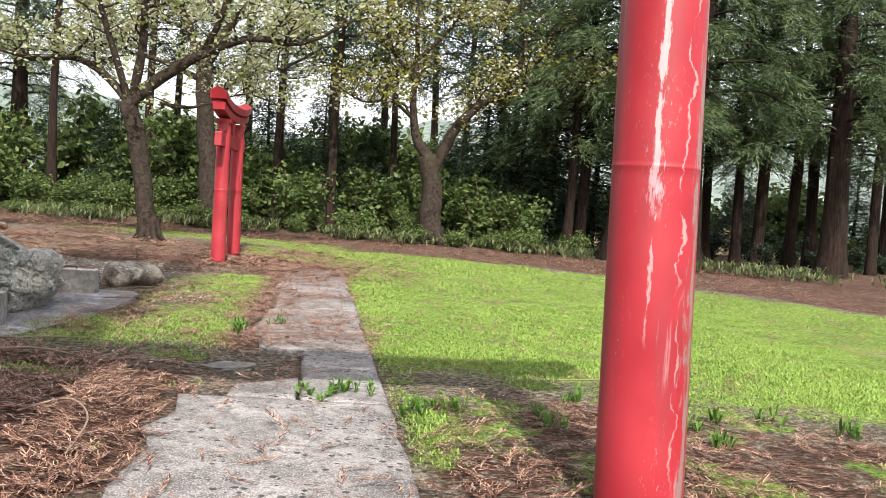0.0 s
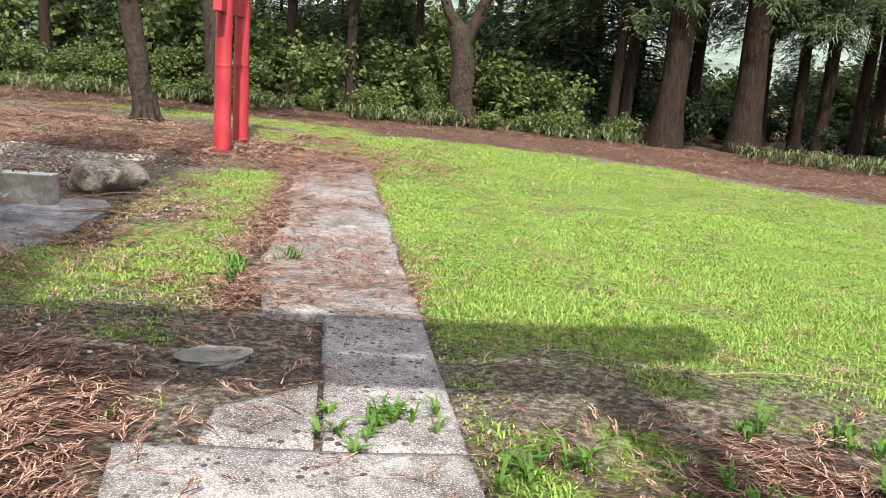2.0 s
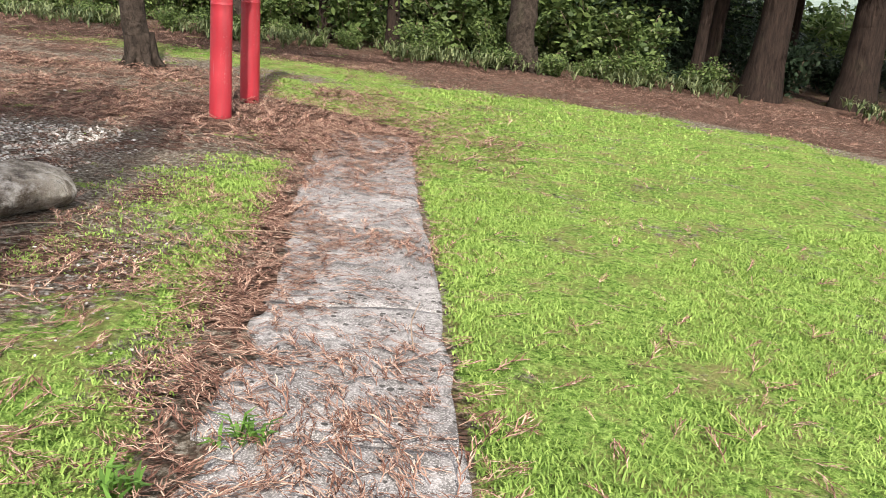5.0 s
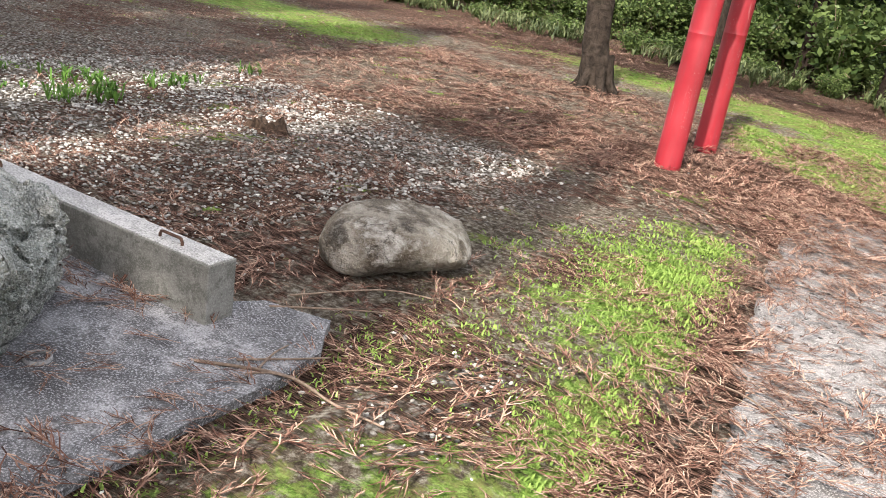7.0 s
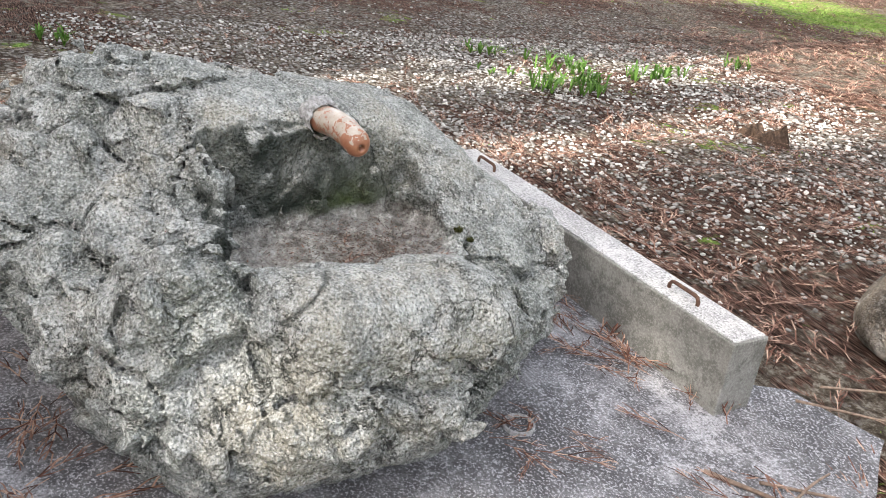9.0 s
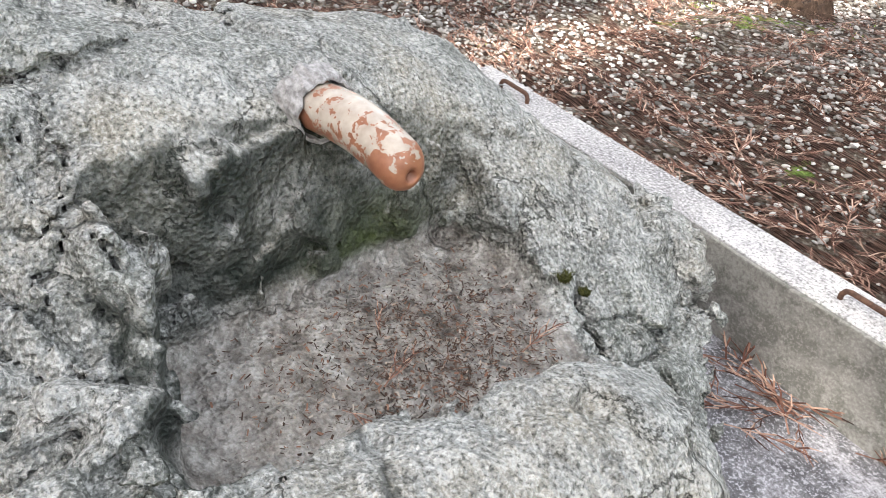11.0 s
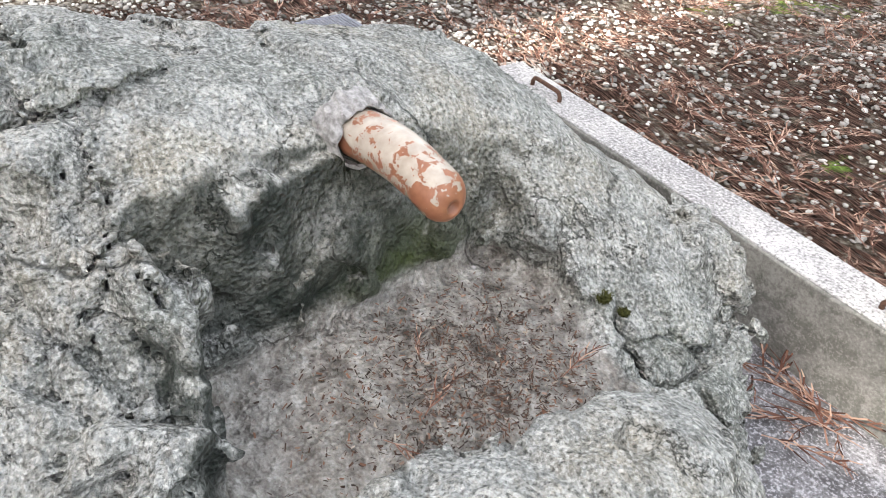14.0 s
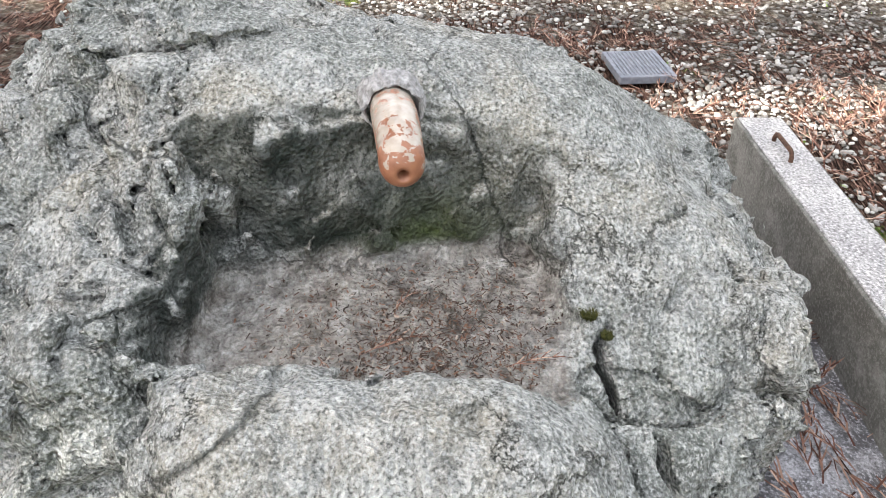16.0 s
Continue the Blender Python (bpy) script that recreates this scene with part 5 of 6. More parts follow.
def conifer(name, height, bare, reach, trunk_r, seed, leaf, label, branches=70, per=9, spray=0.55, lean=0.0, blades=10, wide=1.3, pairs=5):
    """A cedar: straight trunk, drooping boughs hung with sprays."""
    r = np.random.default_rng(seed)
    t = thing(name, (0, 0, 0), label, "cedar tree", "cedars round the ground")
    zs = np.linspace(0, height, 22)
    line = np.stack([0.06 * np.sin(zs * 0.5 + seed) + lean * zs, 0.06 * np.cos(zs * 0.4 + seed), zs], 1)
    rad = trunk_r * (1 - 0.85 * zs / height)
    rad[0] *= 1.35
    rad[1] *= 1.06
    tubes = [tube(line, rad, 14, 0.16, seed)]
    pos, yaw, size = [], [], []
    for k in range(branches):
        q = (k + r.random()) / branches
        z = bare + (height - bare) * q
        az = k * 2.4 + r.uniform(-0.5, 0.5)
        ln = reach * (1 - q) ** 0.75 * r.uniform(0.65, 1.1) + 0.3
        d = np.array([math.cos(az), math.sin(az), 0])
        start = np.array([np.interp(z, zs, line[:, 0]), np.interp(z, zs, line[:, 1]), z])
        pts = bent([start, start + d * ln * 0.5 + [0, 0, 0.02 * ln], start + d * ln + [0, 0, -0.22 * ln]], 8)
        tubes.append(tube(pts[::2], np.linspace(0.03 + 0.008 * ln, 0.008, 4), 4))
        m_ = max(3, int(per * ln / reach * 2))
        f = r.uniform(0.25, 1.0, m_)
        at = np.stack([np.interp(f, np.linspace(0, 1, 8), pts[:, i]) for i in range(3)], 1)
        at += r.normal(size=at.shape) * [0.22, 0.22, 0.12]
        pos.append(at)
        yaw.append(az + r.uniform(-1.0, 1.0, m_))
        size.append(r.uniform(0.7, 1.35, m_))
    v, f = join_tubes(tubes)
    place(new("trunk", fast_mesh("trunk", v, f, M_CEDAR_BARK, True)), t)
    temps = [frond(r, blades, spray * 1.15, wide, pairs) for _ in range(6)]
    pos, yaw, size = np.concatenate(pos), np.concatenate(yaw), np.concatenate(size)
    tilt = r.normal(size=(len(pos), 2)) * 0.3
    v, f = scatter_templates(temps, pos, yaw, size, tilt, seed)
    place(new("crown", fast_mesh("crown", v, f, leaf)), t)
    return t


def spot(x, y, scale=1.0, turn=0.0, wide=1.0, sink=0.05):
    return Matrix.Translation((x, y, gz(x, y) - sink - max(0.0, min(1.0, (y - 34) / 60)) * 2.5)) @ Matrix.Rotation(turn, 4, "Z") @ Matrix.Diagonal((wide * scale, wide * scale, scale, 1))


CEDAR_TEXT = "tall cedar with bare lower trunk and drooping sprays"
big = conifer("cedar_tree", 19, 4.3, 3.4, 0.40, 31, M_CEDAR_LEAF, "stout " + CEDAR_TEXT, 80, 12, blades=10, wide=1.5, pairs=5)
big.matrix_basis = spot(5.35, 25.3, 1.0, 0.3)
copy_thing(big, spot(7.45, 25.2, 1.0, 2.1))
copy_thing(big, spot(11.7, 25.0, 0.95, 4.0))
copy_thing(big, spot(16.5, 27.0, 1.0, 5.2))
copy_thing(big, spot(-17.3, 34.0, 1.0, 1.2))
slim = conifer("cedar_tree", 17, 3.6, 2.7, 0.19, 37, M_CEDAR_LEAF, "slender " + CEDAR_TEXT, 64, 9, blades=8, wide=1.7, pairs=4)
slim.matrix_basis = spot(4.5, 27.0, 1.0, 0.0)
for k, (x, y) in enumerate(((3.95, 26.0), (7.0, 29.0), (9.2, 29.2), (9.75, 27.8), (10.35, 27.4), (11.4, 27.2), (14.1, 27.2), (13.0, 29.5), (15.6, 29.5), (18.5, 30))):
    copy_thing(slim, spot(x, y, 0.85 + 0.3 * ((k * 37) % 10) / 10, k * 1.3))
thin = conifer("cedar_tree", 16, 5.6, 2.2, 0.17, 41, M_DARK_LEAF, "thin dark-barked " + CEDAR_TEXT, 48, 8, blades=6, wide=2.0, pairs=4)
thin.matrix_basis = spot(-5.5, 28.0, 1.0, 0.0)
for k, (x, y, s) in enumerate(((-3.5, 26.6, 0.9), (-1.75, 28.2, 0.85), (1.9, 30.0, 1.0), (-10.8, 30.5, 1.05), (-13.5, 29.0, 1.0), (-7.8, 33.0, 1.1), (-2.6, 34.0, 1.1), (0.8, 33.5, 1.0), (-4.9, 36.0, 1.15), (-0.6, 37.0, 1.2), (2.7, 34.0, 1.1), (-11.5, 36.0, 1.1))):
    copy_thing(thin, spot(x, y, s, k * 1.7))
dark = conifer("conifer_tree", 8.5, 0.5, 1.9, 0.12, 43, M_DARK_LEAF, "dense dark young conifer branched to the ground", 80, 7, 0.6, blades=6, wide=2.4, pairs=3)
dark.matrix_basis = spot(2.6, 28.6, 1.0, 0.0)
for k, (x, y, s) in enumerate(((3.8, 29.4, 0.95), (1.4, 29.4, 0.75), (0.2, 31.0, 0.5), (-4.4, 30.6, 0.62), (-2.6, 31.2, 0.5), (-6.6, 31.2, 0.66), (-9.2, 31.4, 0.45), (5.6, 31.0, 1.0),
                               (-12.6, 32.2, 0.5), (-16, 34, 0.55), (-20, 35, 0.6), (-24, 38, 0.7), (8.3, 35.5, 0.5), (12.2, 34.5, 0.45), (17.5, 35.5, 0.6), (22.5, 35, 0.8), (26, 36, 1.0), (27, 30, 1.1))):
    copy_thing(dark, spot(x, y, s, k * 0.9, 1.0 + 0.15 * (k % 3)))

# unseen cedars added behind the start of the walk, to shade the basin and the ground left of the path
for k, (x, y, s, w) in enumerate(((-2.9, -1.7, 0.74, 0.62), (-4.6, -1.6, 0.7, 0.6), (-4.0, -6.3, 0.95, 0.62), (-6.6, -0.2, 0.85, 0.75), (-8.0, 3.2, 0.9, 1.05), (-11.0, 3.6, 0.95, 1.15), (-7.6, -4.0, 1.05, 1.1), (-10.2, -2.0, 1.1, 1.2), (-11.5, -8.5, 1.0, 1.0), (-15.5, 0.0, 0.95, 1.0),
                                  (-17, 8, 0.9, 1.0), (-20, 15, 1.0, 1.0), (-1.55, -2.8, 0.9, 0.44), (17, -4, 1.0, 1.0), (20, 7, 1.0, 1.0), (22, 16, 1.0, 1.0))):
    if k == 0:
        back = conifer("cedar_tree", 19, 4.3, 3.4, 0.40, 33, M_CEDAR_LEAF, "stout dense cedar added out of view to cast shade", 90, 34, blades=6, wide=9.0, pairs=2)
        back.matrix_basis = spot(x, y, s * 1.19, 0.0, w / 1.19)
    else:
        copy_thing(back, spot(x, y, s * 1.19, k * 2.2, w / 1.19))


# ---- shrubs and bamboo grass at the edge of the wood ----
def shrub(height, radius, seed, mat, leaf, per, label, category="shrub"):
    r = np.random.default_rng(seed)
    t = thing("shrub", (0, 0, 0), label, category, "shrubs along the wood")
    tubes, ends = [], []
    for k in range(11):
        a = r.uniform(0, math.tau)
        out = radius * r.uniform(0.25, 1.0)
        top = height * r.uniform(0.5, 1.0)
        pts = bent([(0.1 * math.cos(a), 0.1 * math.sin(a), 0), (out * 0.5 * math.cos(a), out * 0.5 * math.sin(a), top * 0.55), (out * math.cos(a), out * math.sin(a), top)], 9)
        tubes.append(tube(pts[::2], np.linspace(0.02, 0.005, 5), 3))
        ends.append(pts[2:])
        twigs_from(pts, np.linspace(0.02, 0.005, 9), r, 4, 0.5 * radius, tubes, ends, 0.2, 0)
    v, f = join_tubes(tubes)
    place(new("stem", fast_mesh("stem", v, f, M_STICK, True)), t)
    v, f = leaf_quads(np.concatenate(ends), r, per, 0.13 * radius, leaf, 0.6)
    place(new("foliage", fast_mesh("foliage", v, f, mat)), t)
    return t


sh_a = shrub(2.3, 1.15, 51, M_SHRUB, 0.105, 8, "leafy green shrub at the edge of the wood")
sh_a.matrix_basis = spot(-4.6, 26.6, 1.0)
sh_b = shrub(1.1, 0.95, 52, M_SHRUB, 0.075, 9, "low leafy shrub at the edge of the wood")
sh_b.matrix_basis = spot(-2.6, 25.4, 0.8)
rs = np.random.default_rng(5)
for k in range(32):
    x = -19 + k * 0.70 + rs.uniform(-0.3, 0.3)
    y = 27.3 + rs.uniform(-0.7, 2.4) - 0.05 * abs(x + 6)
    copy_thing(sh_a, spot(x, y, rs.uniform(0.35, 1.25), rs.uniform(0, 6.3), rs.uniform(0.8, 1.2)))
for k in range(24):
    x = -19 + k * 1.0 + rs.uniform(-0.5, 0.5)
    y = 25.3 + rs.uniform(-0.6, 1.2)
    copy_thing(sh_b, spot(x, y, rs.uniform(0.3, 0.85), rs.uniform(0, 6.3), rs.uniform(0.9, 1.3)))
for k in range(30):
    x = -21 + k * 0.85 + rs.uniform(-0.4, 0.4)
    copy_thing(sh_a, spot(x, 31.5 + rs.uniform(-1.5, 3.0), rs.uniform(1.2, 2.1), rs.uniform(0, 6.3), rs.uniform(0.8, 1.0)))
sh_c = shrub(1.9, 1.0, 53, M_DARK_LEAF, 0.11, 6, "dark evergreen shrub under the cedars")
sh_c.matrix_basis = spot(6.4, 26.8, 0.8)
for k in range(30):
    x = 3.0 + k * 0.62 + rs.uniform(-0.3, 0.3)
    copy_thing(sh_c, spot(x, 27.5 + rs.uniform(-1.2, 4.0), rs.uniform(0.35, 0.8), rs.uniform(0, 6.3), 1.1))
for k in range(14):
    x = 6.5 + k * 1.6 + rs.uniform(-0.5, 0.5)
    copy_thing(sh_a, spot(x, 38.0 + rs.uniform(-2.0, 3.0), rs.uniform(0.9, 1.7), rs.uniform(0, 6.3), 1.1))
for k in range(9):
    x = 5.0 + k * 2.0 + rs.uniform(-0.4, 0.4)
    copy_thing(sh_a, spot(x, 31.5 + rs.uniform(-1.0, 4.0), rs.uniform(0.5, 1.0), rs.uniform(0, 6.3), 1.1))


def strap_leaves(points, r, per, length, width, up):
    """Long arching leaves out of each point."""
    pts = np.repeat(points, per, 0)
    n = len(pts)
    a = r.uniform(0, math.tau, n)
    ln = length * r.uniform(0.5, 1.15, n)
    d = np.stack([np.cos(a), np.sin(a), np.zeros(n)], 1)
    s = np.stack([-np.sin(a), np.cos(a), np.zeros(n)], 1) * (width * r.uniform(0.7, 1.2, n))[:, None] * 0.5
    lift = up * r.uniform(0.6, 1.2, n)
    q1 = pts + d * (ln * 0.30)[:, None] + np.stack([0 * a, 0 * a, ln * lift * 0.75], 1)
    q2 = pts + d * (ln * 0.75)[:, None] + np.stack([0 * a, 0 * a, ln * lift * 0.85], 1)
    v = np.stack([pts - s * 0.5, pts + s * 0.5, q1 + s, q1 - s, q2 + s * 0.15, q2 - s * 0.15], 1).reshape(-1, 3)
    i = np.arange(n)[:, None] * 6
    f = np.concatenate([i + np.array([[0, 1, 2, 3]]), i + np.array([[3, 2, 4, 5]])])
    return v, f


def sasa():
    r = np.random.default_rng(61)
    x = np.concatenate([r.uniform(5.0, 18, 900), r.uniform(-16, 4.5, 1300)])
    y = np.where(x > 4.6, 23.0 - 0.22 * (x - 5) + 0.10 * np.maximum(x - 9, 0) ** 1.3, 24.4) + r.normal(size=len(x)) * 0.45 + np.abs(r.normal(size=len(x))) * 0.5
    keep = smooth01(fbm(x * 0.7, y * 0.7, x * 0, 63, 2), -0.35, 0.3) > r.random(len(x))
    y = y + r.normal(size=len(x)) * 0.4
    x, y = x[keep], y[keep]
    p = np.stack([x, y, ground_z(x, y) + r.uniform(0, 0.2, len(x))], 1)
    v, f = strap_leaves(p, r, 6, 0.30, 0.032, 0.8)
    return tagged(new("bamboo_grass", fast_mesh("bamboo_grass", v, f, M_SASA)), "pale-edged bamboo grass along the wood", "bamboo grass", kind="stuff")


sasa()


# ---- weeds ----
def weed(name, x, y, per, length, width, up, seed, label, spread=0.05, count=6, mat=M_WEED):
    r = np.random.default_rng(seed)
    p = r.normal(size=(count, 3)) * spread
    p[:, 2] = 0
    v, f = strap_leaves(p, r, per, length, width, up)
    ob = new(name, fast_mesh(name, v, f, mat))
    ob.location = (x, y, gz(x, y) + 0.002)
    return tagged(ob, label, "weed")


for k, (x, y, ln, c, sp) in enumerate(((-6.94, 10.23, 0.22, 9, 0.06), (-6.95, 10.62, 0.24, 18, 0.12), (-7.50, 10.78, 0.22, 16, 0.14), (-7.30, 11.42, 0.19, 14, 0.12), (-7.42, 11.75, 0.17, 7, 0.08), (-7.95, 10.3, 0.16, 7, 0.10), (-7.35, 10.1, 0.10, 6, 0.08))):
    tagged(weed("lily_clump", x, y, 5, ln * 0.62, 0.017, 1.0, 70 + k, "clump of fresh green lily shoots in pebbles", sp, c), group="lily shoots")
weed("grass_tuft", -0.66, 4.90, 9, 0.09, 0.018, 0.7, 81, "broad-leaved weed in a broken slab corner", 0.10, 10)
weed("grass_tuft", -0.47, 5.03, 9, 0.10, 0.012, 1.0, 82, "grassy weed in a broken slab corner", 0.06, 7)
for k, (x, y) in enumerate(((1.45, 4.75), (1.75, 5.0), (1.2, 4.55), (2.1, 5.1), (0.9, 5.25), (0.15, 4.75), (1.6, 4.35), (-1.6, 6.95), (-1.45, 7.6), (-1.7, 7.2), (2.5, 4.9), (-7.74, 12.83), (-7.78, 7.21), (1.28, 5.17), (1.2, 4.68), (1.55, 5.21), (-0.1, 4.63), (0.65, 4.6))):
    tagged(weed("grass_tuft", x, y, 8, 0.11, 0.015, 1.1, 90 + k, "small green weed in thin grass", 0.05, 5), group="small weeds")


# ---- sticks ----
def stick(points, r0, r1, label="thin bare dead twig lying on the ground", forks=(), lift=0.012):
    r0, r1 = r0 * 0.68, r1 * 0.7
    pts = bent([(x, y, gz(x, y) + lift + dz) for x, y, dz in points], 14)
    tubes = [tube(pts, np.linspace(r0, r1, 14), 7, 0.2, len(points))]
    for k, dx, dy in forks:
        b = pts[k]
        tubes.append(tube(bent([b, b + [dx * 0.5, dy * 0.5, 0.02], b + [dx, dy, 0.01]], 7), np.linspace(r0 * 0.7, r1 * 0.6, 7), 6))
    v, f = join_tubes(tubes)
    return tagged(new("twig", fast_mesh("twig", v, f, M_STICK, True)), label, "twig", "fallen twigs")


stick(((-3.42, 8.55, 0.03), (-3.15, 8.72, 0.03), (-2.92, 8.72, 0.02), (-2.72, 8.74, 0.02)), 0.011, 0.006, "forked bare dead twig lying over the pad's edge", ((3, -0.05, 0.2), (5, -0.12, -0.12)))
stick(((-3.33, 8.66, 0.035), (-3.22, 8.82, 0.03), (-3.15, 8.95, 0.02)), 0.008, 0.004)
stick(((-3.58, 9.06, 0.03), (-3.4, 9.3, 0.02), (-3.25, 9.45, 0.02)), 0.008, 0.004)
stick(((-3.62, 9.22, 0.02), (-3.42, 9.62, 0.02), (-3.2, 9.75, 0.02)), 0.007, 0.004)
stick(((-2.3, 10.0, 0.02), (-1.95, 10.1, 0.03), (-1.65, 9.95, 0.03)), 0.007, 0.004)
stick(((-1.95, 3.9, 0.02), (-1.8, 4.1, 0.05), (-1.55, 3.75, 0.06), (-1.45, 3.3, 0.03)), 0.010, 0.006, "curved bare dead twig in needle litter")
stick(((-2.9, 5.2, 0.02), (-2.6, 5.35, 0.04), (-2.3, 5.3, 0.03)), 0.014, 0.008)
stick(((-3.0, 5.75, 0.02), (-2.6, 5.9, 0.03), (-2.3, 5.95, 0.02)), 0.009, 0.005)
stick(((-0.95, 8.55, 0.0), (-0.98, 8.60, 0.12), (-0.95, 8.63, 0.22)), 0.006, 0.003, "short twig standing up out of the needles")
stick(((0.9, 5.9, 0.02), (1.3, 6.0, 0.03), (1.75, 5.95, 0.02)), 0.007, 0.004)
stick(((-0.5, 7.4, 0.02), (-0.25, 7.35, 0.03), (-0.05, 7.25, 0.02)), 0.006, 0.003)


# ---- loose cover: grass blades, needles, pebbles ----
def scatter_points(n, x0, x1, y0, y1, amount, seed):
    r = np.random.default_rng(seed)
    x, y = r.uniform(x0, x1, n), r.uniform(y0, y1, n)
    keep = r.random(n) < amount(x, y)
    return x[keep], y[keep], r


def clear_of_things(x, y):
    post = (np.hypot(x - 0.83, y - 3.28) > 0.17) & (np.hypot(x + 3.83, y - 14.45) > 0.14)
    stone = ~((x > -4.85) & (x < -3.62) & (y > 6.85) & (y < 8.5))
    lid = ~((np.abs(x - -6.05) < 0.14) & (np.abs(y - 8.54) < 0.12))
    block = ~((x > -5.3) & (x < -3.58) & (y > 8.66) & (y < 8.9))
    return post & stone & block & lid


def on_slab(x, y):
    d = path_right(y) - x
    return (d > -0.02) & (d < 1.1) & (y < 14.6)


def build_grass():
    near = scatter_points(400000, -3.6, 4.5, 3.5, 12.5, lambda x, y: lawn_amount(x, y) ** 0.8 * clear_of_things(x, y) * ~on_slab(x, y), 201)
    far = scatter_points(150000, -12, 9.5, 8.5, 22.5, lambda x, y: lawn_amount(x, y) ** 0.8 * clear_of_things(x, y) * ~on_slab(x, y) * np.where((y < 12.5) & (x < 4.5) & (x > -3.6), 0.0, 0.75), 202)
    x, y = np.concatenate([near[0], far[0]]), np.concatenate([near[1], far[1]])
    r = near[2]
    n = len(x)
    thick = lawn_amount(x, y)
    patch = 0.8 + 0.35 * smooth01(fbm(x * 1.7, y * 1.7, x * 0, 77, 3), -0.4, 0.4)
    ln = (0.012 + 0.016 * thick) * r.uniform(0.5, 1.3, n) * patch
    a = r.uniform(0, math.tau, n)
    w = 0.0036 * r.uniform(0.5, 1.5, n) * (1 + smooth01(y, 9, 20) * 1.6)
    d = np.stack([np.cos(a), np.sin(a), 0 * a], 1)
    s = np.stack([-np.sin(a), np.cos(a), 0 * a], 1) * w[:, None]
    b = np.stack([x, y, ground_z(x, y) - 0.004], 1)
    up = np.zeros((n, 3))
    up[:, 2] = ln
    lean = r.uniform(0.3, 2.0, n)[:, None]
    q1 = b + up * 0.7 + d * ln[:, None] * 0.35 * lean
    q2 = b + up + d * ln[:, None] * lean
    v = np.stack([b - s, b + s, q1 + s * 0.8, q1 - s * 0.8, q2], 1).reshape(-1, 3)
    i = np.arange(n)[:, None] * 5
    me = fast_mesh("lawn", v, [i + np.array([[0, 1, 2, 3]]), i + np.array([[3, 2, 4]])], M_GRASS)
    return tagged(new("grass", me), "short bright yellow-green spring grass", "grass", kind="stuff")


build_grass()


def needle_spray(r, length):
    """A dry cedar twig: a curved stem with two rows of bent needles, lying flat."""
    vs, fs = [], []
    bend = r.uniform(-0.9, 0.9)
    n = 5
    t = np.linspace(0, 1, n + 1)
    ang = bend * (t - 0.3)
    cx = np.cumsum(np.cos(ang)) / n * length
    cy = np.cumsum(np.sin(ang)) / n * length
    cz = 0.006 + 0.02 * np.sin(t * math.pi) * r.random()

    def strip(p, q, w0, w1):
        d = q - p
        s = np.array([-d[1], d[0], 0])
        s /= np.linalg.norm(s) + 1e-9
        i = len(vs)
        vs.extend([p - s * w0, p + s * w0, q + s * w1, q - s * w1])
        fs.append((i, i + 1, i + 2, i + 3))

    for k in range(n):
        p, q = np.array([cx[k], cy[k], cz[k]]), np.array([cx[k + 1], cy[k + 1], cz[k + 1]])
        strip(p, q, 0.0022, 0.0019)
        if k:
            for sgn in (-1, 1):
                a = ang[k] + sgn * r.uniform(0.2, 0.6)
                ln = length * r.uniform(0.22, 0.55) * (1 - 0.45 * t[k])
                m = p + np.array([math.cos(a) * ln * 0.55, math.sin(a) * ln * 0.55, r.uniform(0.0, 0.014)])
                a -= sgn * r.uniform(0.1, 0.5)
                e = m + np.array([math.cos(a) * ln * 0.5, math.sin(a) * ln * 0.5, r.uniform(-0.006, 0.008)])
                strip(p, m, 0.0024, 0.0022)
                strip(m, e, 0.0022, 0.0009)
    return np.array(vs), np.array(fs)


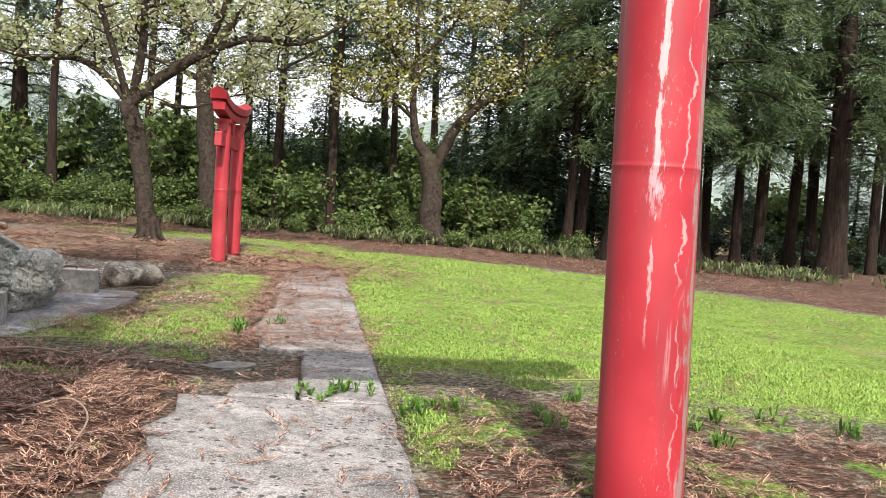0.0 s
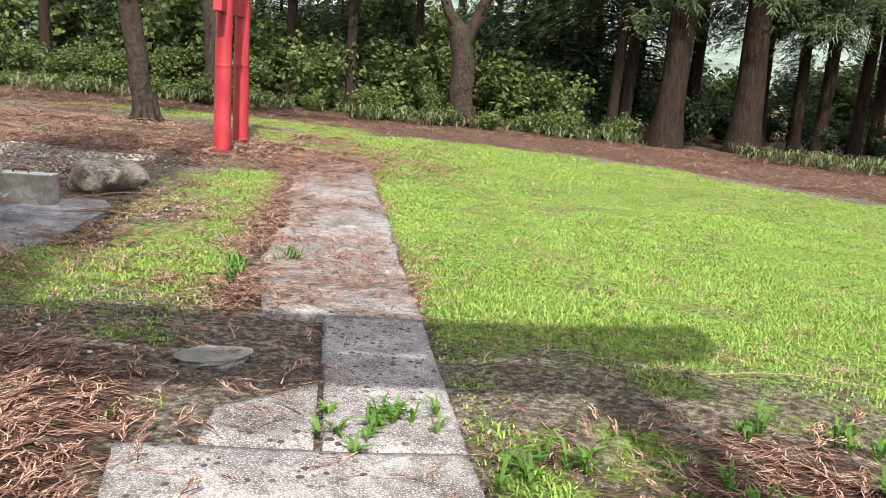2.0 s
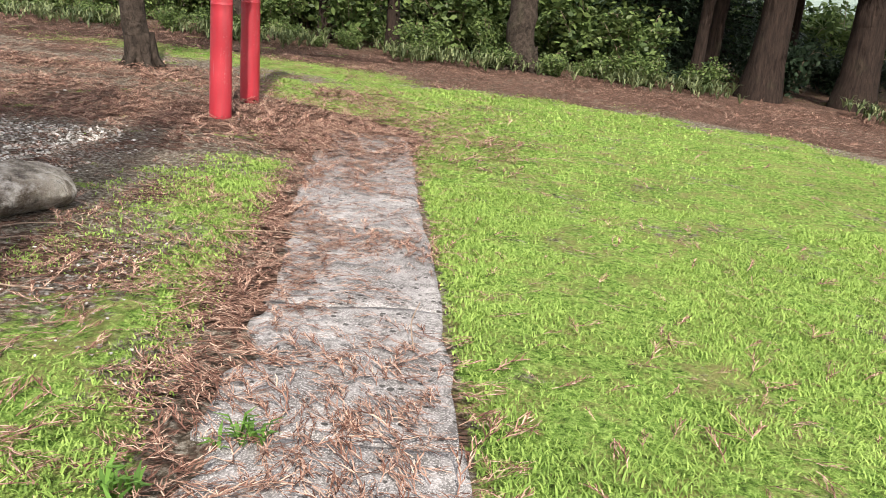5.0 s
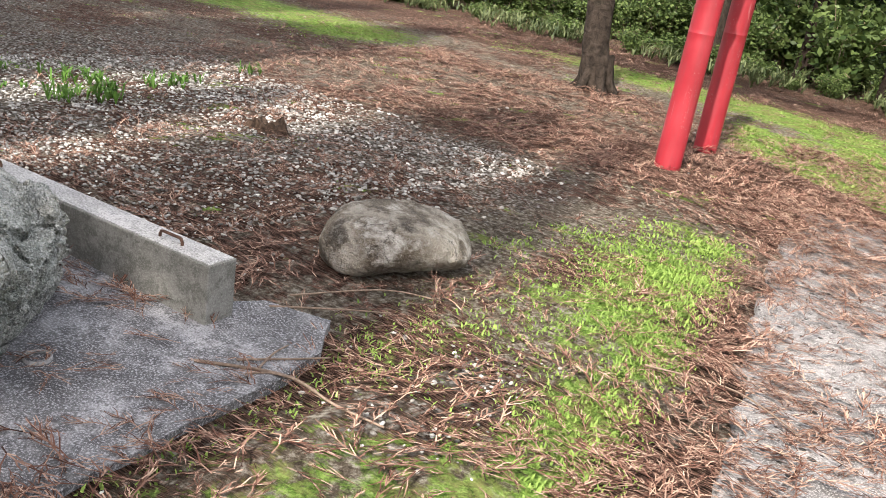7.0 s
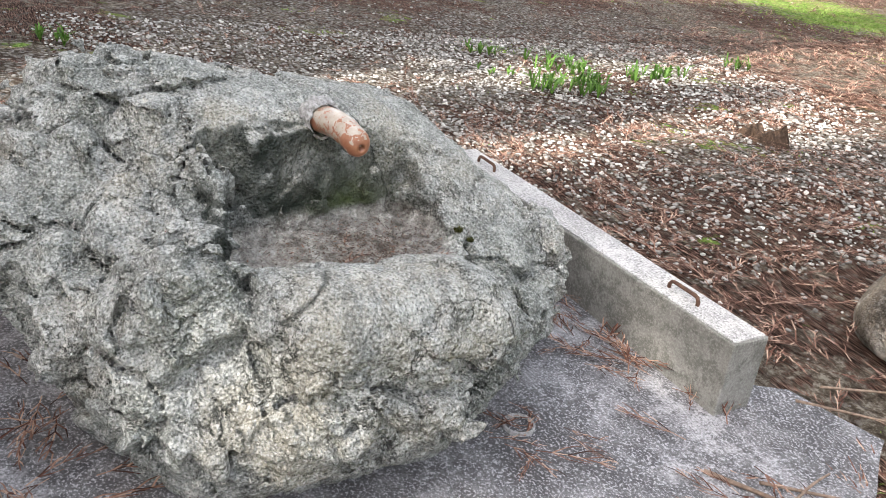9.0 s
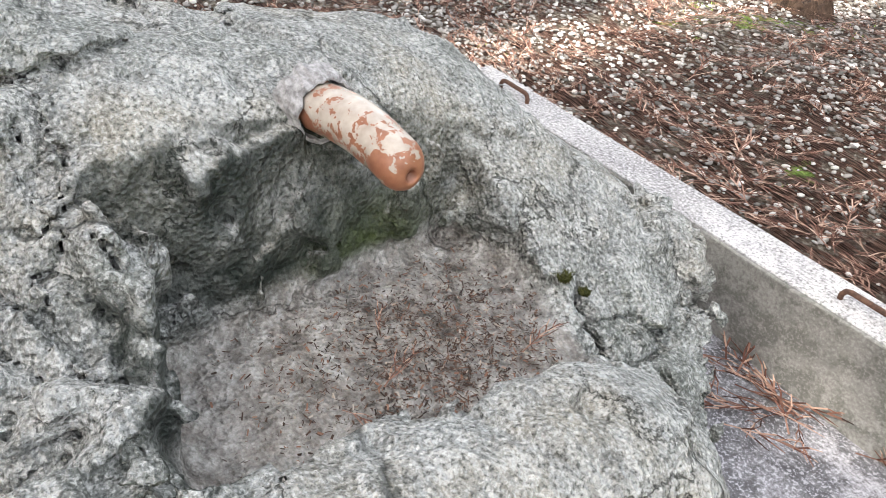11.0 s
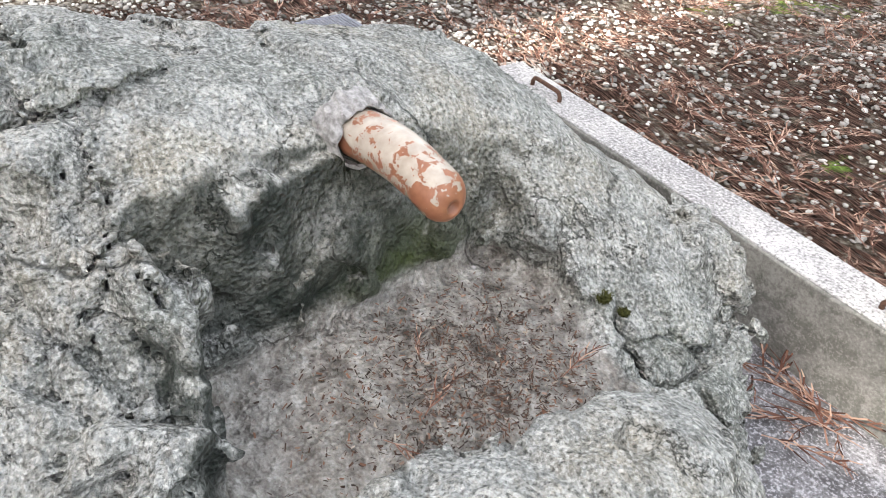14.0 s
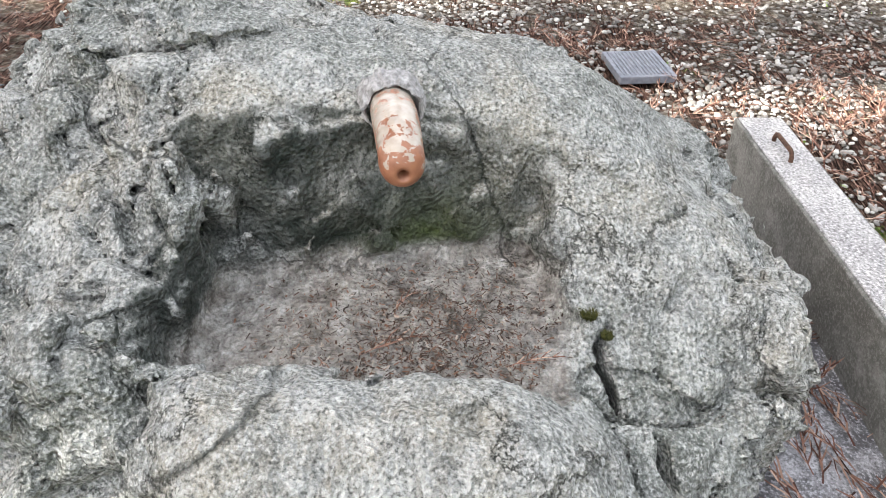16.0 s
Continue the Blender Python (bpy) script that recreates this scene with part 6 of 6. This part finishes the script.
def build_litter():
    r0 = np.random.default_rng(301)
    temps = [needle_spray(r0, r0.uniform(0.13, 0.24)) for _ in range(14)]
    amount = lambda x, y: np.maximum(litter_amount(x, y) ** 1.4, 0.42 * smooth01(-3.6 - x, 0, 0.5) * ~((x > -5.2) & (y > 6.3) & (y < 8.55))) * clear_of_things(x, y) * (0.35 + 0.95 * smooth01(fbm(x * 3.7, y * 3.7, x * 0, 307, 2), -0.25, 0.35))
    ax, ay, r = scatter_points(32000, -6.5, 2.6, 2.4, 12.0, amount, 302)
    bx, by, _ = scatter_points(30000, -12, 8.0, 5.0, 24.0, lambda x, y: amount(x, y) * np.where((y < 12) & (x > -6.5) & (x < 2.6), 0.0, 0.8), 303)
    cx, cy, _ = scatter_points(20000, -9.0, 0.0, 12.0, 18.0, amount, 308)

    def left_edge(x, y):
        d = path_right(y) - x
        bands = smooth01(fbm(x * 1.1, y * 2.6, x * 0, 309, 2), 0.02, 0.22)
        rim = smooth01(d + 0.25 * fbm(x * 2.5, y * 2.5, x * 0, 312, 2), 0.74, 0.98) * smooth01(1.35 - d, 0, 0.2)
        return (d > -0.12) * (d < 1.35) * np.maximum(rim * 0.8, bands * 0.5)

    dx, dy, _ = scatter_points(11500, -3.2, 0.2, 6.4, 15.0, left_edge, 310)
    ex, ey, _ = scatter_points(8000, -4.2, -0.5, 2.2, 6.6, amount, 311)

    def round_basin(x, y):
        left = np.exp(-(((y - 7.02 + 0.45 * (x + 4.0)) / 0.10) ** 2)) * smooth01(x, -4.75, -4.4) * smooth01(-3.62 - x, 0, 0.2)
        kerb_foot = np.exp(-(((y - 8.62) / 0.07) ** 2)) * smooth01(x, -4.9, -4.3) * smooth01(-3.6 - x, 0, 0.2)
        drain = 0.6 * np.exp(-((np.hypot(x + 3.74, y - 8.16) - 0.10) / 0.05) ** 2)
        front = 0.05 * smooth01(x, -3.5, -3.15) * smooth01(-3.05 - x, 0, 0.1)
        return np.maximum.reduce([left, kerb_foot * 0.8, drain, front])

    px_, py_, _ = scatter_points(1500, -4.9, -3.05, 6.3, 8.75, round_basin, 313)
    x, y = np.concatenate([ax, bx, cx, dx, ex, px_]), np.concatenate([ay, by, cy, dy, ey, py_])
    n = len(x)
    z = np.where(on_slab(x, y), ground_z(x, y) + 0.020, surface_z(x, y) + 0.006) + r.uniform(0, 0.016, n)
    on_pad = (x > -5.3) & (x < -3.15) & (y > 6.1) & (y < 8.8)
    z = np.where(on_pad, pad_z(x, y) + 0.004 + r.uniform(0, 0.012, n), z)
    flow = fbm(x * 0.9, y * 0.9, x * 0, 305, 2) * 2.5 + 0.4
    yaw = np.where(r.random(n) < 0.6, flow + r.normal(size=n) * 0.45, r.uniform(0, math.tau, n)) + np.where(r.random(n) < 0.5, math.pi, 0)
    size = r.uniform(0.5, 1.1, n) * np.where(y > 13, 1.5, 1.0)
    v, f = scatter_templates(temps, np.stack([x, y, z], 1), yaw, size, r.normal(size=(n, 2)) * 0.10, 306)
    me = fast_mesh("litter", v, f, M_LITTER)
    return tagged(new("needle_litter", me), "dry red-brown cedar needle sprays strewn over the ground", "needle litter", kind="stuff")


build_litter()


def basin_litter():
    """Grit, husks and a few sprays on the floor of the hollow."""
    r = np.random.default_rng(401)
    n = 5200
    x = -3.97 + r.normal(size=n) * 0.10
    y = 7.82 + r.normal(size=n) * 0.13
    ok = (x > -4.17) & (x < -3.825) & (y > 7.47) & (y < 7.97 - 0.35 * (x + 3.9))
    x, y = x[ok], y[ok]
    n = len(x)
    pos = np.stack([x, y, basin_floor(-(x + 4.1)) + 0.002 + r.uniform(0, 0.009, n)], 1)
    temp = [(np.array([[-0.004, -0.0014, 0], [0.004, -0.0016, 0], [0.005, 0.0016, 0.001], [-0.004, 0.0015, 0.001]]), np.array([[0, 1, 2, 3]])),
            (np.array([[-0.006, -0.0009, 0], [0.006, -0.0011, 0.001], [0.006, 0.001, 0.001], [-0.005, 0.001, 0]]), np.array([[0, 1, 2, 3]]))]
    v, f = scatter_templates(temp, pos, r.uniform(0, 6.3, n), 0.30 + 0.75 * r.random(n) ** 2, r.normal(size=(n, 2)) * 0.25, 402)
    me = fast_mesh("husks", v, f, M_HUSK)
    tagged(new("husk_litter", me), "dark husks and grit on the basin floor", "litter", kind="stuff")
    for k, (x, y, a, s) in enumerate(((-3.90, 7.76, 0.2, 0.42), (-3.88, 7.80, 1.2, 0.40), (-3.86, 7.79, -0.5, 0.38), (-3.93, 7.68, 2.2, 0.33), (-3.92, 7.90, 1.9, 0.3), (-3.86, 7.58, 1.0, 0.25), (-3.95, 7.62, 0.4, 0.28), (-4.02, 7.74, 2.8, 0.22))):
        tv, tf = needle_spray(r, 0.22)
        ob = new("needle_spray", fast_mesh("needle_spray", tv, tf, M_LITTER))
        ob.matrix_basis = pose(x, y, float(basin_floor(-(x + 4.1))) + 0.006, 0, 0, math.degrees(a)) @ Matrix.Scale(s * 1.5, 4)
        tagged(ob, "dry red-brown cedar spray lying in the basin", "needle spray", "sprays in the basin")


def moss_clump(x, y, z, radius, seed):
    """A low cushion of short upright moss shoots."""
    r = np.random.default_rng(seed)
    n = 160
    a, d = r.uniform(0, math.tau, n), radius * np.sqrt(r.random(n))
    p = np.stack([d * np.cos(a), d * np.sin(a), -0.006 + 0 * a], 1)
    v, f = strap_leaves(p, r, 2, radius * 0.8, 0.0022, 1.3)
    ob = new("moss_clump", fast_mesh("moss_clump", v, f, M_MOSS))
    ob.location = (x, y, z)
    return tagged(ob, "small olive moss cushion in a cleft of the stone", "moss", "moss on the basin")


M_MOSS = leaf_mat("cushion_moss", (0.020, 0.024, 0.006), (0.085, 0.085, 0.020), 0.2, 0.9)
M_HUSK = bits_mat("husk", ((0.0, (0.030, 0.022, 0.018)), (0.6, (0.09, 0.055, 0.04)), (0.9, (0.22, 0.12, 0.08)), (1.0, (0.42, 0.38, 0.32))))
basin_litter()
moss_clump(-4.010, 8.052, 0.447, 0.013, 431)
moss_clump(-3.985, 8.080, 0.426, 0.009, 432)


def pebble(r):
    bm = bmesh.new()
    bmesh.ops.create_icosphere(bm, subdivisions=1, radius=1.0)
    sx, sy, sz = r.uniform(0.8, 1.3), r.uniform(0.7, 1.1), r.uniform(0.4, 0.65)
    v = np.array([(p.co.x * sx, p.co.y * sy, p.co.z * sz) for p in bm.verts]) * (1 + r.normal(size=(len(bm.verts), 1)) * 0.08)
    f = np.array([[q.index for q in fc.verts] for fc in bm.faces])
    bm.free()
    return v, f


def build_pebbles():
    r0 = np.random.default_rng(501)
    temps = [pebble(r0) for _ in range(8)]
    amount = lambda x, y: smooth01(gravel_amount(x, y), 0.30, 1.1) * clear_of_things(x, y) * (1 - 0.6 * lawn_amount(x, y)) * (0.45 + 0.45 * smooth01(fbm(x * 2.3, y * 2.3, x * 0, 88, 3), -0.3, 0.4)) * (1 - 0.6 * smooth01(y, 10.0, 11.5)) * ~on_slab(x, y) * ~((x > -5.3) & (x < -3.15) & (y > 6.2) & (y < 8.7))
    ax, ay, r = scatter_points(34000, -8.5, 1.0, 3.0, 13.0, amount, 502)
    bx, by, _ = scatter_points(26000, -13, -3.6, 8.0, 18.0, amount, 504)
    cx, cy, _ = scatter_points(80000, -8.6, -4.3, 7.2, 13.0, amount, 505)
    x, y = np.concatenate([ax, bx, cx]), np.concatenate([ay, by, cy])
    n = len(x)
    pos = np.stack([x, y, surface_z(x, y) + 0.004], 1)
    v, f = scatter_templates(temps, pos, r.uniform(0, 6.3, n), (0.005 + 0.011 * r.random(n) ** 1.8) * (1 + 0.5 * smooth01(y, 9, 14)), r.normal(size=(n, 2)) * 0.2, 503)
    me = fast_mesh("pebbles", v, f, M_PEBBLE, True)
    return tagged(new("pebbles", me), "pale grey and brown pebbles pressed into the soil", "pebbles", kind="stuff")


build_pebbles()
